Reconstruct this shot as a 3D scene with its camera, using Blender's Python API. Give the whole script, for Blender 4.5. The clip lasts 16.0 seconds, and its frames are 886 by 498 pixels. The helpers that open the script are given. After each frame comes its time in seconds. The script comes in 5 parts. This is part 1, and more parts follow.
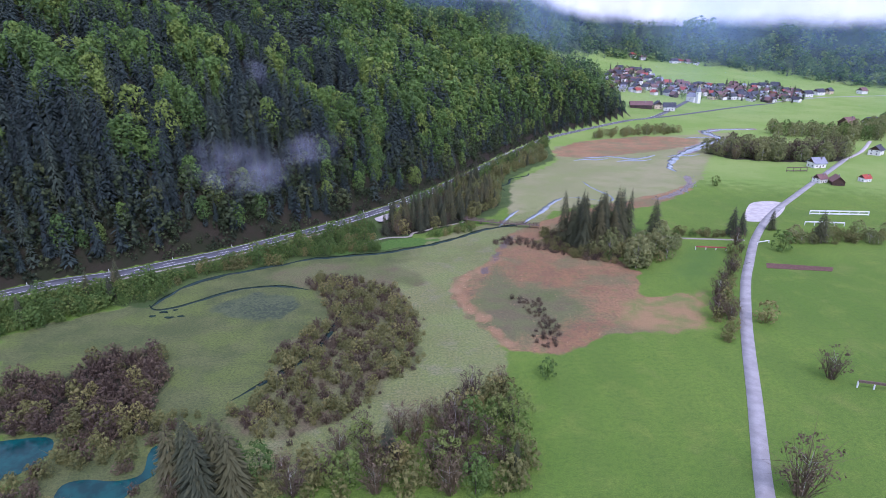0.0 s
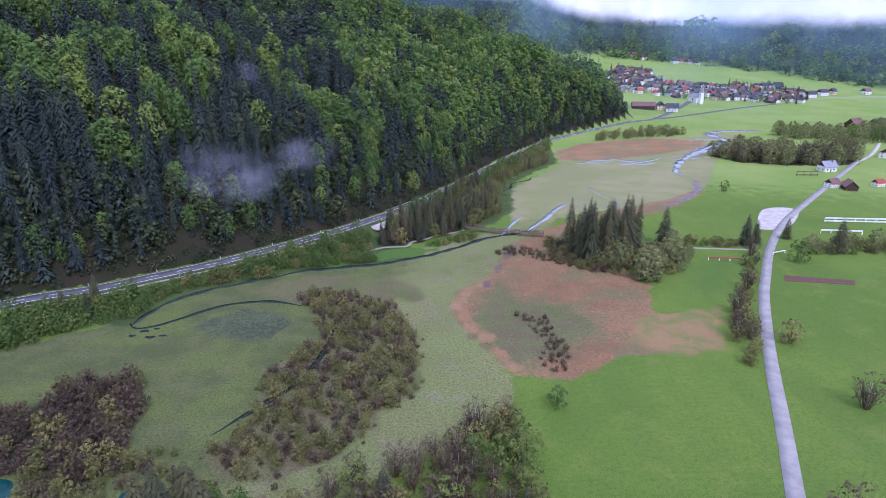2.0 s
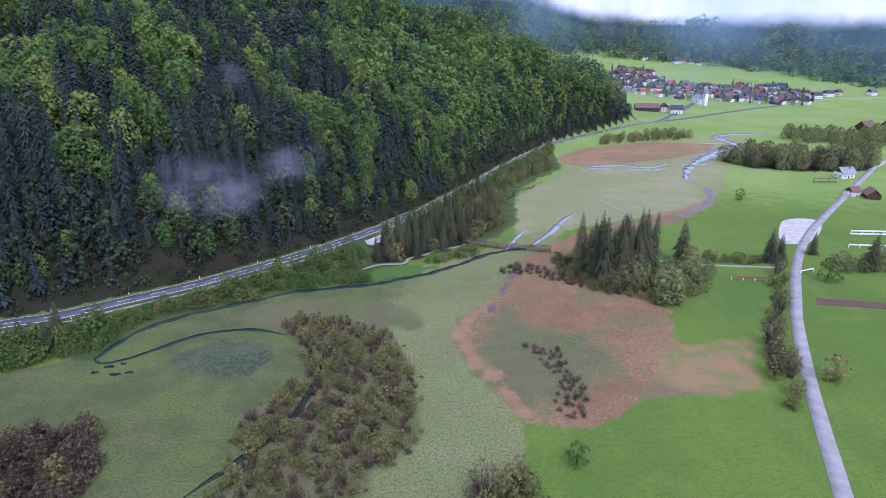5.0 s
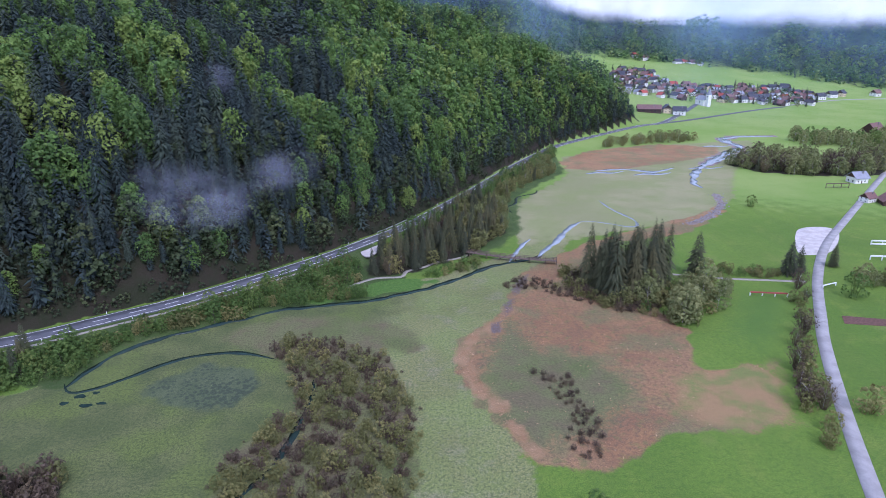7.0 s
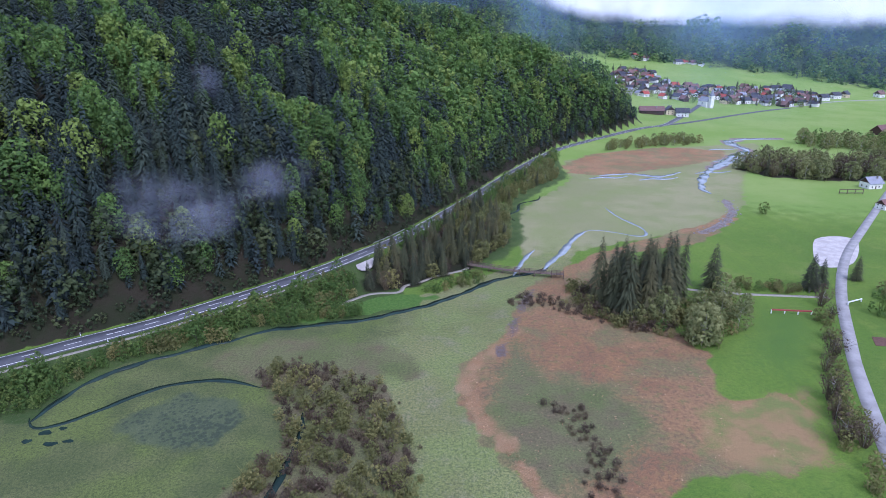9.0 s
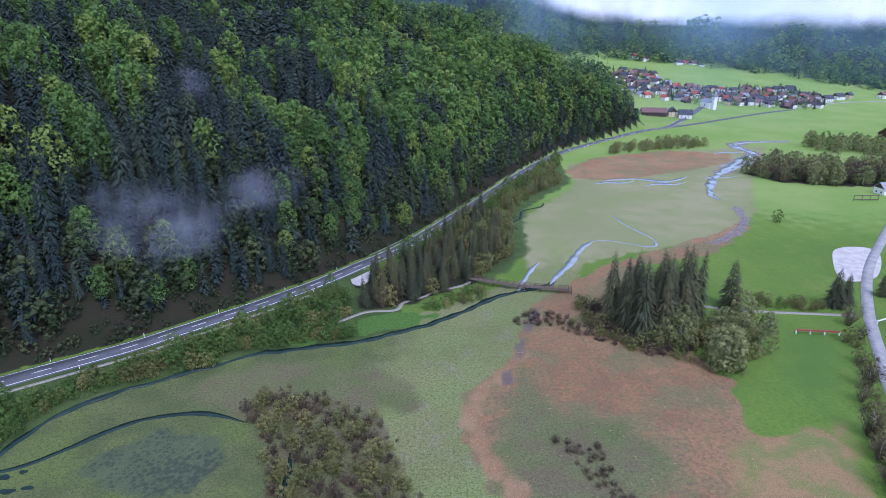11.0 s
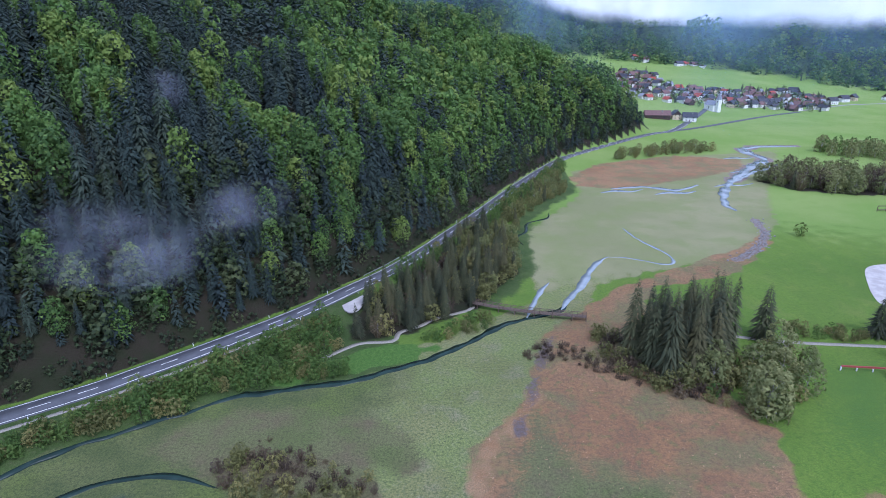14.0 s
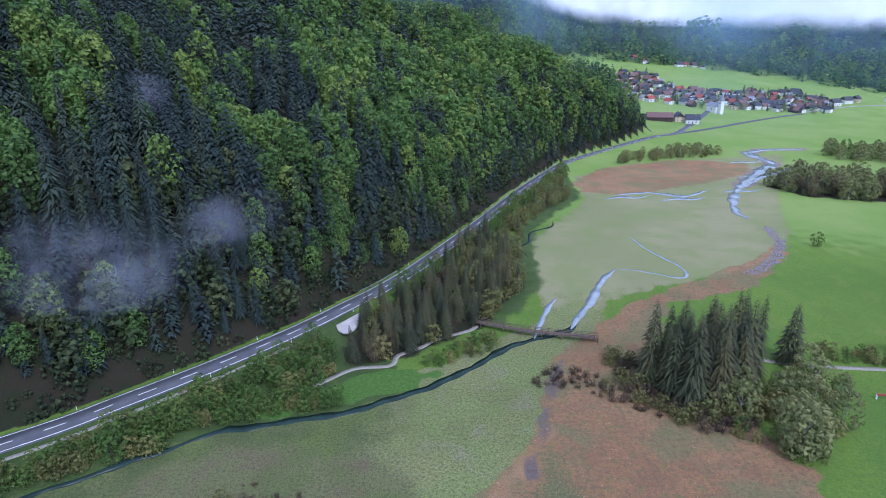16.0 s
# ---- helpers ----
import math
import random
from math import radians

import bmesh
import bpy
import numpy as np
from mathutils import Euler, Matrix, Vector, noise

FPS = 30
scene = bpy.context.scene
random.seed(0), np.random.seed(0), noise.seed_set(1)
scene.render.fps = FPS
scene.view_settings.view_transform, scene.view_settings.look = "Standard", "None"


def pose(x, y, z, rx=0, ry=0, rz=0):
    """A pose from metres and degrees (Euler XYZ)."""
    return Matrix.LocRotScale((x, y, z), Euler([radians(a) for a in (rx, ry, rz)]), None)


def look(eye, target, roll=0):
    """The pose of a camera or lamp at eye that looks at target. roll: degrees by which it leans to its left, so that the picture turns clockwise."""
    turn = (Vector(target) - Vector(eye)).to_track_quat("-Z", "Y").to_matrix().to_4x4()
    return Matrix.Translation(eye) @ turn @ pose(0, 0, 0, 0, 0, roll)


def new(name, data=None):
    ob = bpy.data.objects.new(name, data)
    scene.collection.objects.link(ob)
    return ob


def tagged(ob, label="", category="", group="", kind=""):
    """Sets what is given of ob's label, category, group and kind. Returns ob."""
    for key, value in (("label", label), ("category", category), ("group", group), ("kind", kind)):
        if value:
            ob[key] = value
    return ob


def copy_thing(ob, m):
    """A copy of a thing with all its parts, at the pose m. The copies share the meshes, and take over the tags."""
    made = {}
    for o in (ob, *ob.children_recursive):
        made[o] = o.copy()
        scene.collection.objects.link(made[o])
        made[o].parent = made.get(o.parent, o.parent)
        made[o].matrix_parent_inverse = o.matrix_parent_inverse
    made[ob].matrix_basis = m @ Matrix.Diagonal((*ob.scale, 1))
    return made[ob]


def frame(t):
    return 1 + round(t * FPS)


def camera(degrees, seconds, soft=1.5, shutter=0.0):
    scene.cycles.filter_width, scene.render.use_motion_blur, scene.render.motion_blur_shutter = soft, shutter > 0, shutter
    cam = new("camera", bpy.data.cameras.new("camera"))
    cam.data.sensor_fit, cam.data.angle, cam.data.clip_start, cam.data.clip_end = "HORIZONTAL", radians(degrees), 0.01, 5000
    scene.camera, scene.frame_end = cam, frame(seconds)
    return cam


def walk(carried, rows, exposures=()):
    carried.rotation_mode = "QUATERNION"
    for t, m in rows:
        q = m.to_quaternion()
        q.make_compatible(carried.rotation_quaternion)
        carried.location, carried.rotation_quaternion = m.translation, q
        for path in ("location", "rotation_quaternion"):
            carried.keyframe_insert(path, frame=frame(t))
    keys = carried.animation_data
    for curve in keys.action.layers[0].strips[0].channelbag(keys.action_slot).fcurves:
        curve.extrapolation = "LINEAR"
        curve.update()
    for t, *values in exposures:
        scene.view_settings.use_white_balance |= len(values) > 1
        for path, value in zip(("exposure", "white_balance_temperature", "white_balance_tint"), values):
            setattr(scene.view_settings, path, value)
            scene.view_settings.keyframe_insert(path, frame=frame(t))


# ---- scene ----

# ---- camera and its flight ----
cam = camera(76.0, 16.0, soft=0.7)
# seconds, x, y, z, yaw, pitch, roll
PATH = [
    (0, 0.185, 1.901, 87.265, -0.025, -19.869, -0.670),
    (1, -0.045, 8.616, 87.381, -0.099, -19.890, -0.662),
    (2, -0.290, 15.452, 87.495, -0.179, -19.908, -0.654),
    (3, -0.552, 22.392, 87.608, -0.264, -19.923, -0.644),
    (4, -0.828, 29.424, 87.719, -0.355, -19.936, -0.633),
    (5, -1.121, 36.532, 87.828, -0.452, -19.946, -0.621),
    (6, -1.429, 43.702, 87.936, -0.554, -19.954, -0.608),
    (7, -1.753, 50.919, 88.042, -0.661, -19.959, -0.593),
    (8, -2.093, 58.170, 88.147, -0.774, -19.961, -0.578),
    (9, -2.449, 65.439, 88.250, -0.893, -19.961, -0.561),
    (10, -2.820, 72.712, 88.352, -1.017, -19.959, -0.543),
    (11, -3.207, 79.975, 88.452, -1.147, -19.954, -0.524),
    (12, -3.610, 87.213, 88.550, -1.282, -19.946, -0.503),
    (13, -4.028, 94.411, 88.647, -1.423, -19.936, -0.482),
    (14, -4.462, 101.557, 88.742, -1.569, -19.923, -0.459),
    (15, -4.912, 108.634, 88.836, -1.721, -19.908, -0.435),
    (16, -5.377, 115.628, 88.928, -1.879, -19.890, -0.410),
]


def flight(x, y, z, yaw, pitch, roll):
    a, b = radians(yaw), radians(pitch)
    way = Vector((-math.sin(a) * math.cos(b), math.cos(a) * math.cos(b), math.sin(b)))
    eye = Vector((x, y, z))
    return look(eye, eye + way, roll)


walk(cam, [(t, flight(*p)) for t, *p in PATH], [(0, 0.27, 5560, 39), (8, 0.22, 5420, 32), (16, 0.15, 5300, 25)])

# ---- sky and light ----
SUN_TURN, SUN_UP = 155.0, 52.0
world = bpy.data.worlds.new("overcast_sky")
scene.world = world
world.use_nodes = True
wn, wl = world.node_tree.nodes, world.node_tree.links
wn.clear()
sky = wn.new("ShaderNodeTexSky")
sky.sky_type, sky.sun_disc = "NISHITA", False
sky.sun_elevation, sky.sun_rotation = radians(SUN_UP), radians(SUN_TURN)
sky_bg = wn.new("ShaderNodeBackground")
sky_bg.inputs["Strength"].default_value = 0.06
wl.new(sky.outputs[0], sky_bg.inputs[0])
cloud_bg = wn.new("ShaderNodeBackground")
cloud_bg.inputs["Color"].default_value = (0.74, 0.87, 1.0, 1)
cloud_bg.inputs["Strength"].default_value = 1.0
add = wn.new("ShaderNodeAddShader")
wl.new(sky_bg.outputs[0], add.inputs[0])
wl.new(cloud_bg.outputs[0], add.inputs[1])
out = wn.new("ShaderNodeOutputWorld")
wl.new(add.outputs[0], out.inputs[0])
sun = new("sun", bpy.data.lights.new("sun", "SUN"))
sun.data.energy, sun.data.angle, sun.data.color = 2.0, radians(12), (1.0, 0.96, 0.9)
a, b = radians(SUN_TURN), radians(SUN_UP)
sun.matrix_world = look((0, 0, 300), (-math.sin(a) * math.cos(b), -math.cos(a) * math.cos(b), 300 - math.sin(b)))

# ---- materials ----
class Mat:
    """A small writer of node materials."""

    def __init__(self, name, rough=0.9, spec=0.3):
        self.m = bpy.data.materials.new(name)
        self.m.use_nodes = True
        self.n, self.l = self.m.node_tree.nodes, self.m.node_tree.links
        self.b = self.n["Principled BSDF"]
        self.b.inputs["Roughness"].default_value = rough
        self.b.inputs["Specular IOR Level"].default_value = spec
        self.geo = self.n.new("ShaderNodeNewGeometry")
        self.pos = self.geo.outputs["Position"]

    def put(self, sock, v):
        if isinstance(v, (int, float)):
            sock.default_value = v
        elif isinstance(v, tuple):
            sock.default_value = (*v, 1) if len(v) == 3 and sock.type == "RGBA" else v
        else:
            self.l.new(v, sock)

    def noise(self, scale, detail=3, rough=0.55, stretch=None, at=None):
        t = self.n.new("ShaderNodeTexNoise")
        t.inputs["Scale"].default_value, t.inputs["Detail"].default_value = scale, detail
        t.inputs["Roughness"].default_value = rough
        v = at or self.pos
        if stretch:
            mp = self.n.new("ShaderNodeMapping")
            mp.inputs["Rotation"].default_value = (0, 0, stretch[1])
            mp.inputs["Scale"].default_value = stretch[0]
            self.l.new(v, mp.inputs[0])
            v = mp.outputs[0]
        self.l.new(v, t.inputs["Vector"])
        return t.outputs["Fac"]

    def cells(self, scale, out="Distance"):
        t = self.n.new("ShaderNodeTexVoronoi")
        t.inputs["Scale"].default_value = scale
        self.l.new(self.pos, t.inputs["Vector"])
        return t.outputs[out]

    def ramp(self, f, lo, hi, a=0.0, b=1.0):
        r = self.n.new("ShaderNodeMapRange")
        r.interpolation_type = "SMOOTHSTEP"
        for k, v in (("From Min", lo), ("From Max", hi), ("To Min", a), ("To Max", b)):
            r.inputs[k].default_value = v
        self.l.new(f, r.inputs["Value"])
        return r.outputs[0]

    def mix(self, f, a, b, mode="MIX"):
        x = self.n.new("ShaderNodeMix")
        x.data_type, x.blend_type = "RGBA", mode
        self.put(x.inputs["Factor"], f)
        self.put(x.inputs[6], a)
        self.put(x.inputs[7], b)
        return x.outputs[2]

    def math(self, op, a, b=0.0):
        x = self.n.new("ShaderNodeMath")
        x.operation = op
        self.put(x.inputs[0], a)
        self.put(x.inputs[1], b)
        return x.outputs[0]

    def attr(self, name):
        x = self.n.new("ShaderNodeAttribute")
        x.attribute_name = name
        return x.outputs["Fac"]

    def own(self):
        return self.n.new("ShaderNodeObjectInfo").outputs["Random"]

    def bump(self, h, dist, strength=0.6):
        x = self.n.new("ShaderNodeBump")
        x.inputs["Strength"].default_value, x.inputs["Distance"].default_value = strength, dist
        self.l.new(h, x.inputs["Height"])
        self.l.new(x.outputs[0], self.b.inputs["Normal"])

    def done(self, color, rough=None):
        self.put(self.b.inputs["Base Color"], color)
        if rough is not None:
            self.put(self.b.inputs["Roughness"], rough)
        return self.m


def plain(name, c, rough=0.8, vary=0.25, scale=1.0, metal=0.0, bump=0.0):
    k = Mat(name, rough)
    k.b.inputs["Metallic"].default_value = metal
    f = k.noise(scale, 4)
    g = k.noise(scale * 9, 2)
    lo, hi = tuple(v * (1 - vary) for v in c), tuple(min(1, v * (1 + vary)) for v in c)
    col = k.mix(k.ramp(f, 0.3, 0.7), lo, hi)
    col = k.mix(k.ramp(g, 0.35, 0.65, 0, 0.35), col, tuple(v * 0.75 for v in c))
    if bump:
        k.bump(g, bump)
    return k.done(col)


def ground_material():
    k = Mat("valley_ground", 0.95, 0.15)
    big, mid, fine = k.noise(0.018, 4), k.noise(0.11, 4), k.noise(0.9, 4, 0.65)
    tiny, wide = k.noise(3.2, 3, 0.7), k.noise(0.045, 4, 0.6)
    # mown meadow, in long faint swaths
    swath = k.noise(0.16, 2, 0.4, ((1.0, 0.07, 1.0), 0.62))
    meadow = k.mix(k.ramp(big, 0.35, 0.65), (0.108, 0.192, 0.028), (0.148, 0.236, 0.036))
    meadow = k.mix(k.ramp(swath, 0.35, 0.68, 0, 0.4), meadow, (0.115, 0.182, 0.034))
    meadow = k.mix(k.ramp(mid, 0.5, 0.75, 0, 0.5), meadow, (0.205, 0.262, 0.050))
    meadow = k.mix(k.ramp(fine, 0.40, 0.70, 0, 0.6), meadow, (0.070, 0.140, 0.026))
    meadow = k.mix(k.ramp(wide, 0.58, 0.72, 0, 0.5), meadow, (0.190, 0.230, 0.060))
    # pale sedge marsh with tussocks
    marsh = k.mix(k.ramp(big, 0.35, 0.65), (0.180, 0.195, 0.070), (0.260, 0.258, 0.108))
    marsh = k.mix(k.ramp(wide, 0.40, 0.62, 0, 0.75), marsh, (0.215, 0.265, 0.085))
    marsh = k.mix(k.ramp(mid, 0.50, 0.72, 0, 0.6), marsh, (0.275, 0.240, 0.165))
    tus = k.noise(1.4, 4, 0.75)
    marsh = k.mix(k.ramp(tus, 0.44, 0.62, 0, 0.7), marsh, (0.075, 0.100, 0.045))
    marsh = k.mix(k.ramp(fine, 0.5, 0.75, 0, 0.45), marsh, (0.33, 0.335, 0.20))
    # darker sedge in the west; the hill's shade is put into its colour
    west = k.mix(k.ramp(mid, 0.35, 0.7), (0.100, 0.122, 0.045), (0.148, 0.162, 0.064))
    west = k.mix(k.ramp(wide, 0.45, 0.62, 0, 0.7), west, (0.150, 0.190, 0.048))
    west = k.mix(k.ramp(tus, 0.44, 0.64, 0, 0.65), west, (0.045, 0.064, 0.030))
    # the same, greyer and wet, with dark hollows
    wet = k.mix(k.ramp(mid, 0.35, 0.7), (0.105, 0.128, 0.068), (0.080, 0.104, 0.054))
    wet = k.mix(k.ramp(k.math("ADD", k.cells(0.9), k.math("MULTIPLY", k.math("SUBTRACT", wide, 0.5), 1.8)), 0.15, 0.65, 0.75, 0), wet, (0.040, 0.055, 0.042))
    # dry rust-coloured reed
    rust = k.mix(k.ramp(mid, 0.35, 0.68), (0.320, 0.172, 0.085), (0.250, 0.132, 0.075))
    rust = k.mix(k.ramp(big, 0.42, 0.60, 0, 0.6), rust, (0.36, 0.220, 0.115))
    rust = k.mix(k.ramp(wide, 0.46, 0.60, 0, 0.85), rust, (0.195, 0.180, 0.085))
    rust = k.mix(k.ramp(fine, 0.40, 0.66, 0, 0.75), rust, (0.165, 0.110, 0.070))
    rust = k.mix(k.ramp(k.noise(0.35, 3), 0.52, 0.70, 0, 0.5), rust, (0.145, 0.165, 0.062))
    olive = k.mix(k.ramp(mid, 0.4, 0.7), (0.165, 0.170, 0.076), (0.170, 0.135, 0.082))
    olive = k.mix(k.ramp(wide, 0.5, 0.65, 0, 0.7), olive, (0.120, 0.155, 0.050))
    olive = k.mix(k.ramp(tus, 0.45, 0.65, 0, 0.6), olive, (0.055, 0.052, 0.030))
    tan = k.mix(k.ramp(mid, 0.4, 0.65), (0.33, 0.215, 0.108), (0.185, 0.215, 0.066))
    tan = k.mix(k.ramp(fine, 0.45, 0.7, 0, 0.5), tan, (0.22, 0.14, 0.075))
    lush = k.mix(k.ramp(fine, 0.35, 0.7), (0.062, 0.140, 0.026), (0.102, 0.188, 0.038))
    # darker olive-green grass on the banks and in the groves
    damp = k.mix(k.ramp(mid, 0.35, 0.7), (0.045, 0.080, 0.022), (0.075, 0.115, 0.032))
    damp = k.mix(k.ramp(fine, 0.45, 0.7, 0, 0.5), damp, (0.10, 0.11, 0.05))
    # the far marsh is smoother and paler, partly from light put into the colour
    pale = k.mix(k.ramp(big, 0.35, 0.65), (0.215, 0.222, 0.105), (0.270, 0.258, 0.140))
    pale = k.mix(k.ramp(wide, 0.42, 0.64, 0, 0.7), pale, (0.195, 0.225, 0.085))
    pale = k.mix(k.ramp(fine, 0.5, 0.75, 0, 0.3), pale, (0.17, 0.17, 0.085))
    # far meadows lighter: the haze over them is put into the green
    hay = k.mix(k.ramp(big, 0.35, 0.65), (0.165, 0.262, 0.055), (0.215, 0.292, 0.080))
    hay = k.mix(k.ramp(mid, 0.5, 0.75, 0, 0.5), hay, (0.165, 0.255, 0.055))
    # feathery reed belt along the marsh, and the lilac strip beside it
    belt = k.mix(k.ramp(mid, 0.35, 0.68), (0.300, 0.168, 0.088), (0.340, 0.215, 0.120))
    belt = k.mix(k.ramp(fine, 0.45, 0.7, 0, 0.5), belt, (0.28, 0.20, 0.12))
    mauve = k.mix(k.ramp(fine, 0.4, 0.65), (0.125, 0.092, 0.086), (0.175, 0.140, 0.138))
    needle = k.mix(k.ramp(mid, 0.35, 0.7), (0.040, 0.066, 0.030), (0.075, 0.112, 0.042))
    # brown forest litter, deepened by tree shade put into its colour
    shaded_litter = k.mix(k.ramp(mid, 0.35, 0.7), (0.034, 0.026, 0.020), (0.022, 0.026, 0.013))
    mud = k.mix(k.ramp(fine, 0.4, 0.65), (0.17, 0.12, 0.10), (0.28, 0.25, 0.25))
    col = meadow
    for key, c in (("hay", hay), ("marsh", marsh), ("pale", pale), ("west", west), ("wet", wet), ("rust", rust), ("olive", olive), ("tan", tan), ("belt", belt), ("mauve", mauve), ("damp", damp), ("lush", lush), ("mud", mud), ("wood", shaded_litter), ("far_wood", needle)):
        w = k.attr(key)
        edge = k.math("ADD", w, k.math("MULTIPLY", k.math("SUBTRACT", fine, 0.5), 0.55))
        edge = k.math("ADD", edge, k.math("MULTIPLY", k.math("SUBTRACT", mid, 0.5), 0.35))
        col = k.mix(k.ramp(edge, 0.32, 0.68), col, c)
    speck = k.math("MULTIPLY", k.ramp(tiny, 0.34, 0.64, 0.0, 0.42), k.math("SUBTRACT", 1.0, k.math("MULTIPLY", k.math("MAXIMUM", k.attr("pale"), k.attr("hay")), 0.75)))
    col = k.mix(speck, col, (0.02, 0.03, 0.01))
    k.bump(k.math("ADD", fine, k.math("MULTIPLY", tiny, 0.5)), 0.4, 0.9)
    return k.done(col)


def leaf_material(name, cols, through_light=0.25):
    """Foliage: each tree has its own mix of the colours, each spray its own shade."""
    k = Mat(name, 0.75, 0.2)
    own = k.math("FRACT", k.math("ADD", k.attr("tint"), k.own()))
    col = k.mix(k.ramp(own, 0.05, 0.6), cols[0], cols[1])
    col = k.mix(k.ramp(own, 0.65, 0.95), col, cols[2])
    isl = k.geo.outputs["Random Per Island"]
    col = k.mix(k.math("MULTIPLY", isl, 0.35), col, tuple(v * 0.45 for v in cols[0]))
    col = k.mix(k.ramp(k.noise(0.8, 2), 0.5, 0.75, 0, 0.4), col, tuple(min(1, v * 1.35) for v in cols[2]))
    k.done(col)
    tr = k.n.new("ShaderNodeBsdfTranslucent")
    k.l.new(col, tr.inputs["Color"])
    mx = k.n.new("ShaderNodeMixShader")
    mx.inputs[0].default_value = through_light
    k.l.new(k.b.outputs[0], mx.inputs[1])
    k.l.new(tr.outputs[0], mx.inputs[2])
    k.l.new(mx.outputs[0], k.n["Material Output"].inputs["Surface"])
    return k.m


def water_material(name, deep, shallow, rough=0.06, spec=0.5):
    k = Mat(name, rough, spec)
    f = k.noise(0.25, 3)
    col = k.mix(k.ramp(f, 0.35, 0.65), deep, shallow)
    k.bump(k.noise(1.5, 2), 0.02, 0.25)
    return k.done(col)


def asphalt_material(name, c):
    k = Mat(name, 0.85, 0.35)
    col = k.mix(k.ramp(k.noise(0.25, 4), 0.35, 0.65), tuple(v * 0.85 for v in c), tuple(v * 1.15 for v in c))
    col = k.mix(k.ramp(k.noise(7, 3), 0.4, 0.7, 0, 0.4), col, tuple(v * 0.6 for v in c))
    k.bump(k.noise(30, 2), 0.01, 0.4)
    return k.done(col)


GROUND = ground_material()
UNDERWOOD = leaf_material("underwood_leaves", [(0.030, 0.044, 0.024), (0.050, 0.075, 0.030), (0.085, 0.105, 0.042)], 0.2)
# bluer than the valley spruces: distance haze is put into the needle colour
SPRUCE = leaf_material("spruce_needles", [(0.028, 0.043, 0.043), (0.038, 0.059, 0.052), (0.060, 0.082, 0.055)], 0.12)
VALLEY_SPRUCE = leaf_material("olive_spruce_needles", [(0.050, 0.060, 0.034), (0.070, 0.080, 0.038), (0.105, 0.100, 0.045)], 0.12)
BEECH = leaf_material("spring_leaves", [(0.075, 0.140, 0.042), (0.130, 0.230, 0.055), (0.215, 0.290, 0.066)], 0.35)
BANK_LEAF = leaf_material("bank_leaves", [(0.072, 0.132, 0.032), (0.108, 0.180, 0.043), (0.165, 0.212, 0.054)], 0.3)
WILLOW = leaf_material("willow_leaves", [(0.165, 0.190, 0.072), (0.205, 0.230, 0.085), (0.255, 0.260, 0.105)], 0.3)
BROWN = leaf_material("bare_brown_twigs", [(0.074, 0.054, 0.040), (0.110, 0.080, 0.056), (0.145, 0.112, 0.064)], 0.1)
OLIVE_BUSH = leaf_material("olive_shrub_leaves", [(0.125, 0.132, 0.046), (0.180, 0.180, 0.062), (0.245, 0.225, 0.082)], 0.25)
BARK = plain("bark", (0.075, 0.060, 0.048), 0.95, 0.35, 3)
PALE_BARK = plain("pale_bark", (0.33, 0.31, 0.28), 0.9, 0.3, 3)
ASPHALT = asphalt_material("road_asphalt", (0.088, 0.092, 0.104))
LANE_MAT = asphalt_material("lane_asphalt", (0.275, 0.266, 0.262))
GRAVEL_MAT = asphalt_material("gravel", (0.42, 0.39, 0.37))
PAINT = plain("road_paint", (0.72, 0.72, 0.70), 0.7, 0.12, 2)
TRAIL_MAT = plain("trail_gravel", (0.27, 0.25, 0.21), 0.95, 0.2, 2)
CREEK_MAT = water_material("creek_water", (0.014, 0.028, 0.024), (0.022, 0.042, 0.036), 0.25, 0.12)
# pale base colour: the mirrored sky is put into it
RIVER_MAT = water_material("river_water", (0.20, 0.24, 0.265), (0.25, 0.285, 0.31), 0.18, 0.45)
POOL_MAT = water_material("turquoise_spring_water", (0.002, 0.030, 0.030), (0.003, 0.058, 0.054), 0.15, 0.15)
TIMBER = plain("weathered_timber", (0.13, 0.095, 0.075), 0.9, 0.35, 3, bump=0.02)
SOIL = plain("ploughed_soil", (0.115, 0.062, 0.048), 1.0, 0.3, 1.2, bump=0.1)
WHITE_WALL = plain("white_render", (0.80, 0.78, 0.74), 0.9, 0.08, 0.6)
CREAM_WALL = plain("cream_render", (0.68, 0.55, 0.36), 0.9, 0.08, 0.6)
DARK_WOOD = plain("dark_wood", (0.075, 0.045, 0.032), 0.85, 0.3, 2)
ROOF_RED = plain("red_roof_tiles", (0.34, 0.070, 0.050), 0.85, 0.2, 1.5)
ROOF_BROWN = plain("brown_roof_tiles", (0.17, 0.095, 0.085), 0.85, 0.2, 1.5)
ROOF_DARK = plain("dark_slate_roof", (0.055, 0.055, 0.070), 0.8, 0.25, 1.5)
ROOF_GREY = plain("grey_roof", (0.24, 0.25, 0.29), 0.7, 0.2, 1.5)
GLASS = plain("window_glass", (0.03, 0.035, 0.045), 0.15, 0.1, 1)
RED_PAINT = plain("red_paint", (0.30, 0.06, 0.055), 0.7, 0.15, 3)
WHITE_PAINT = plain("white_paint", (0.75, 0.76, 0.78), 0.6, 0.08, 2)
STEEL = plain("galvanised_steel", (0.5, 0.52, 0.55), 0.45, 0.1, 3, metal=0.8)
STONE = plain("grey_stone", (0.22, 0.21, 0.205), 0.95, 0.3, 1.5)


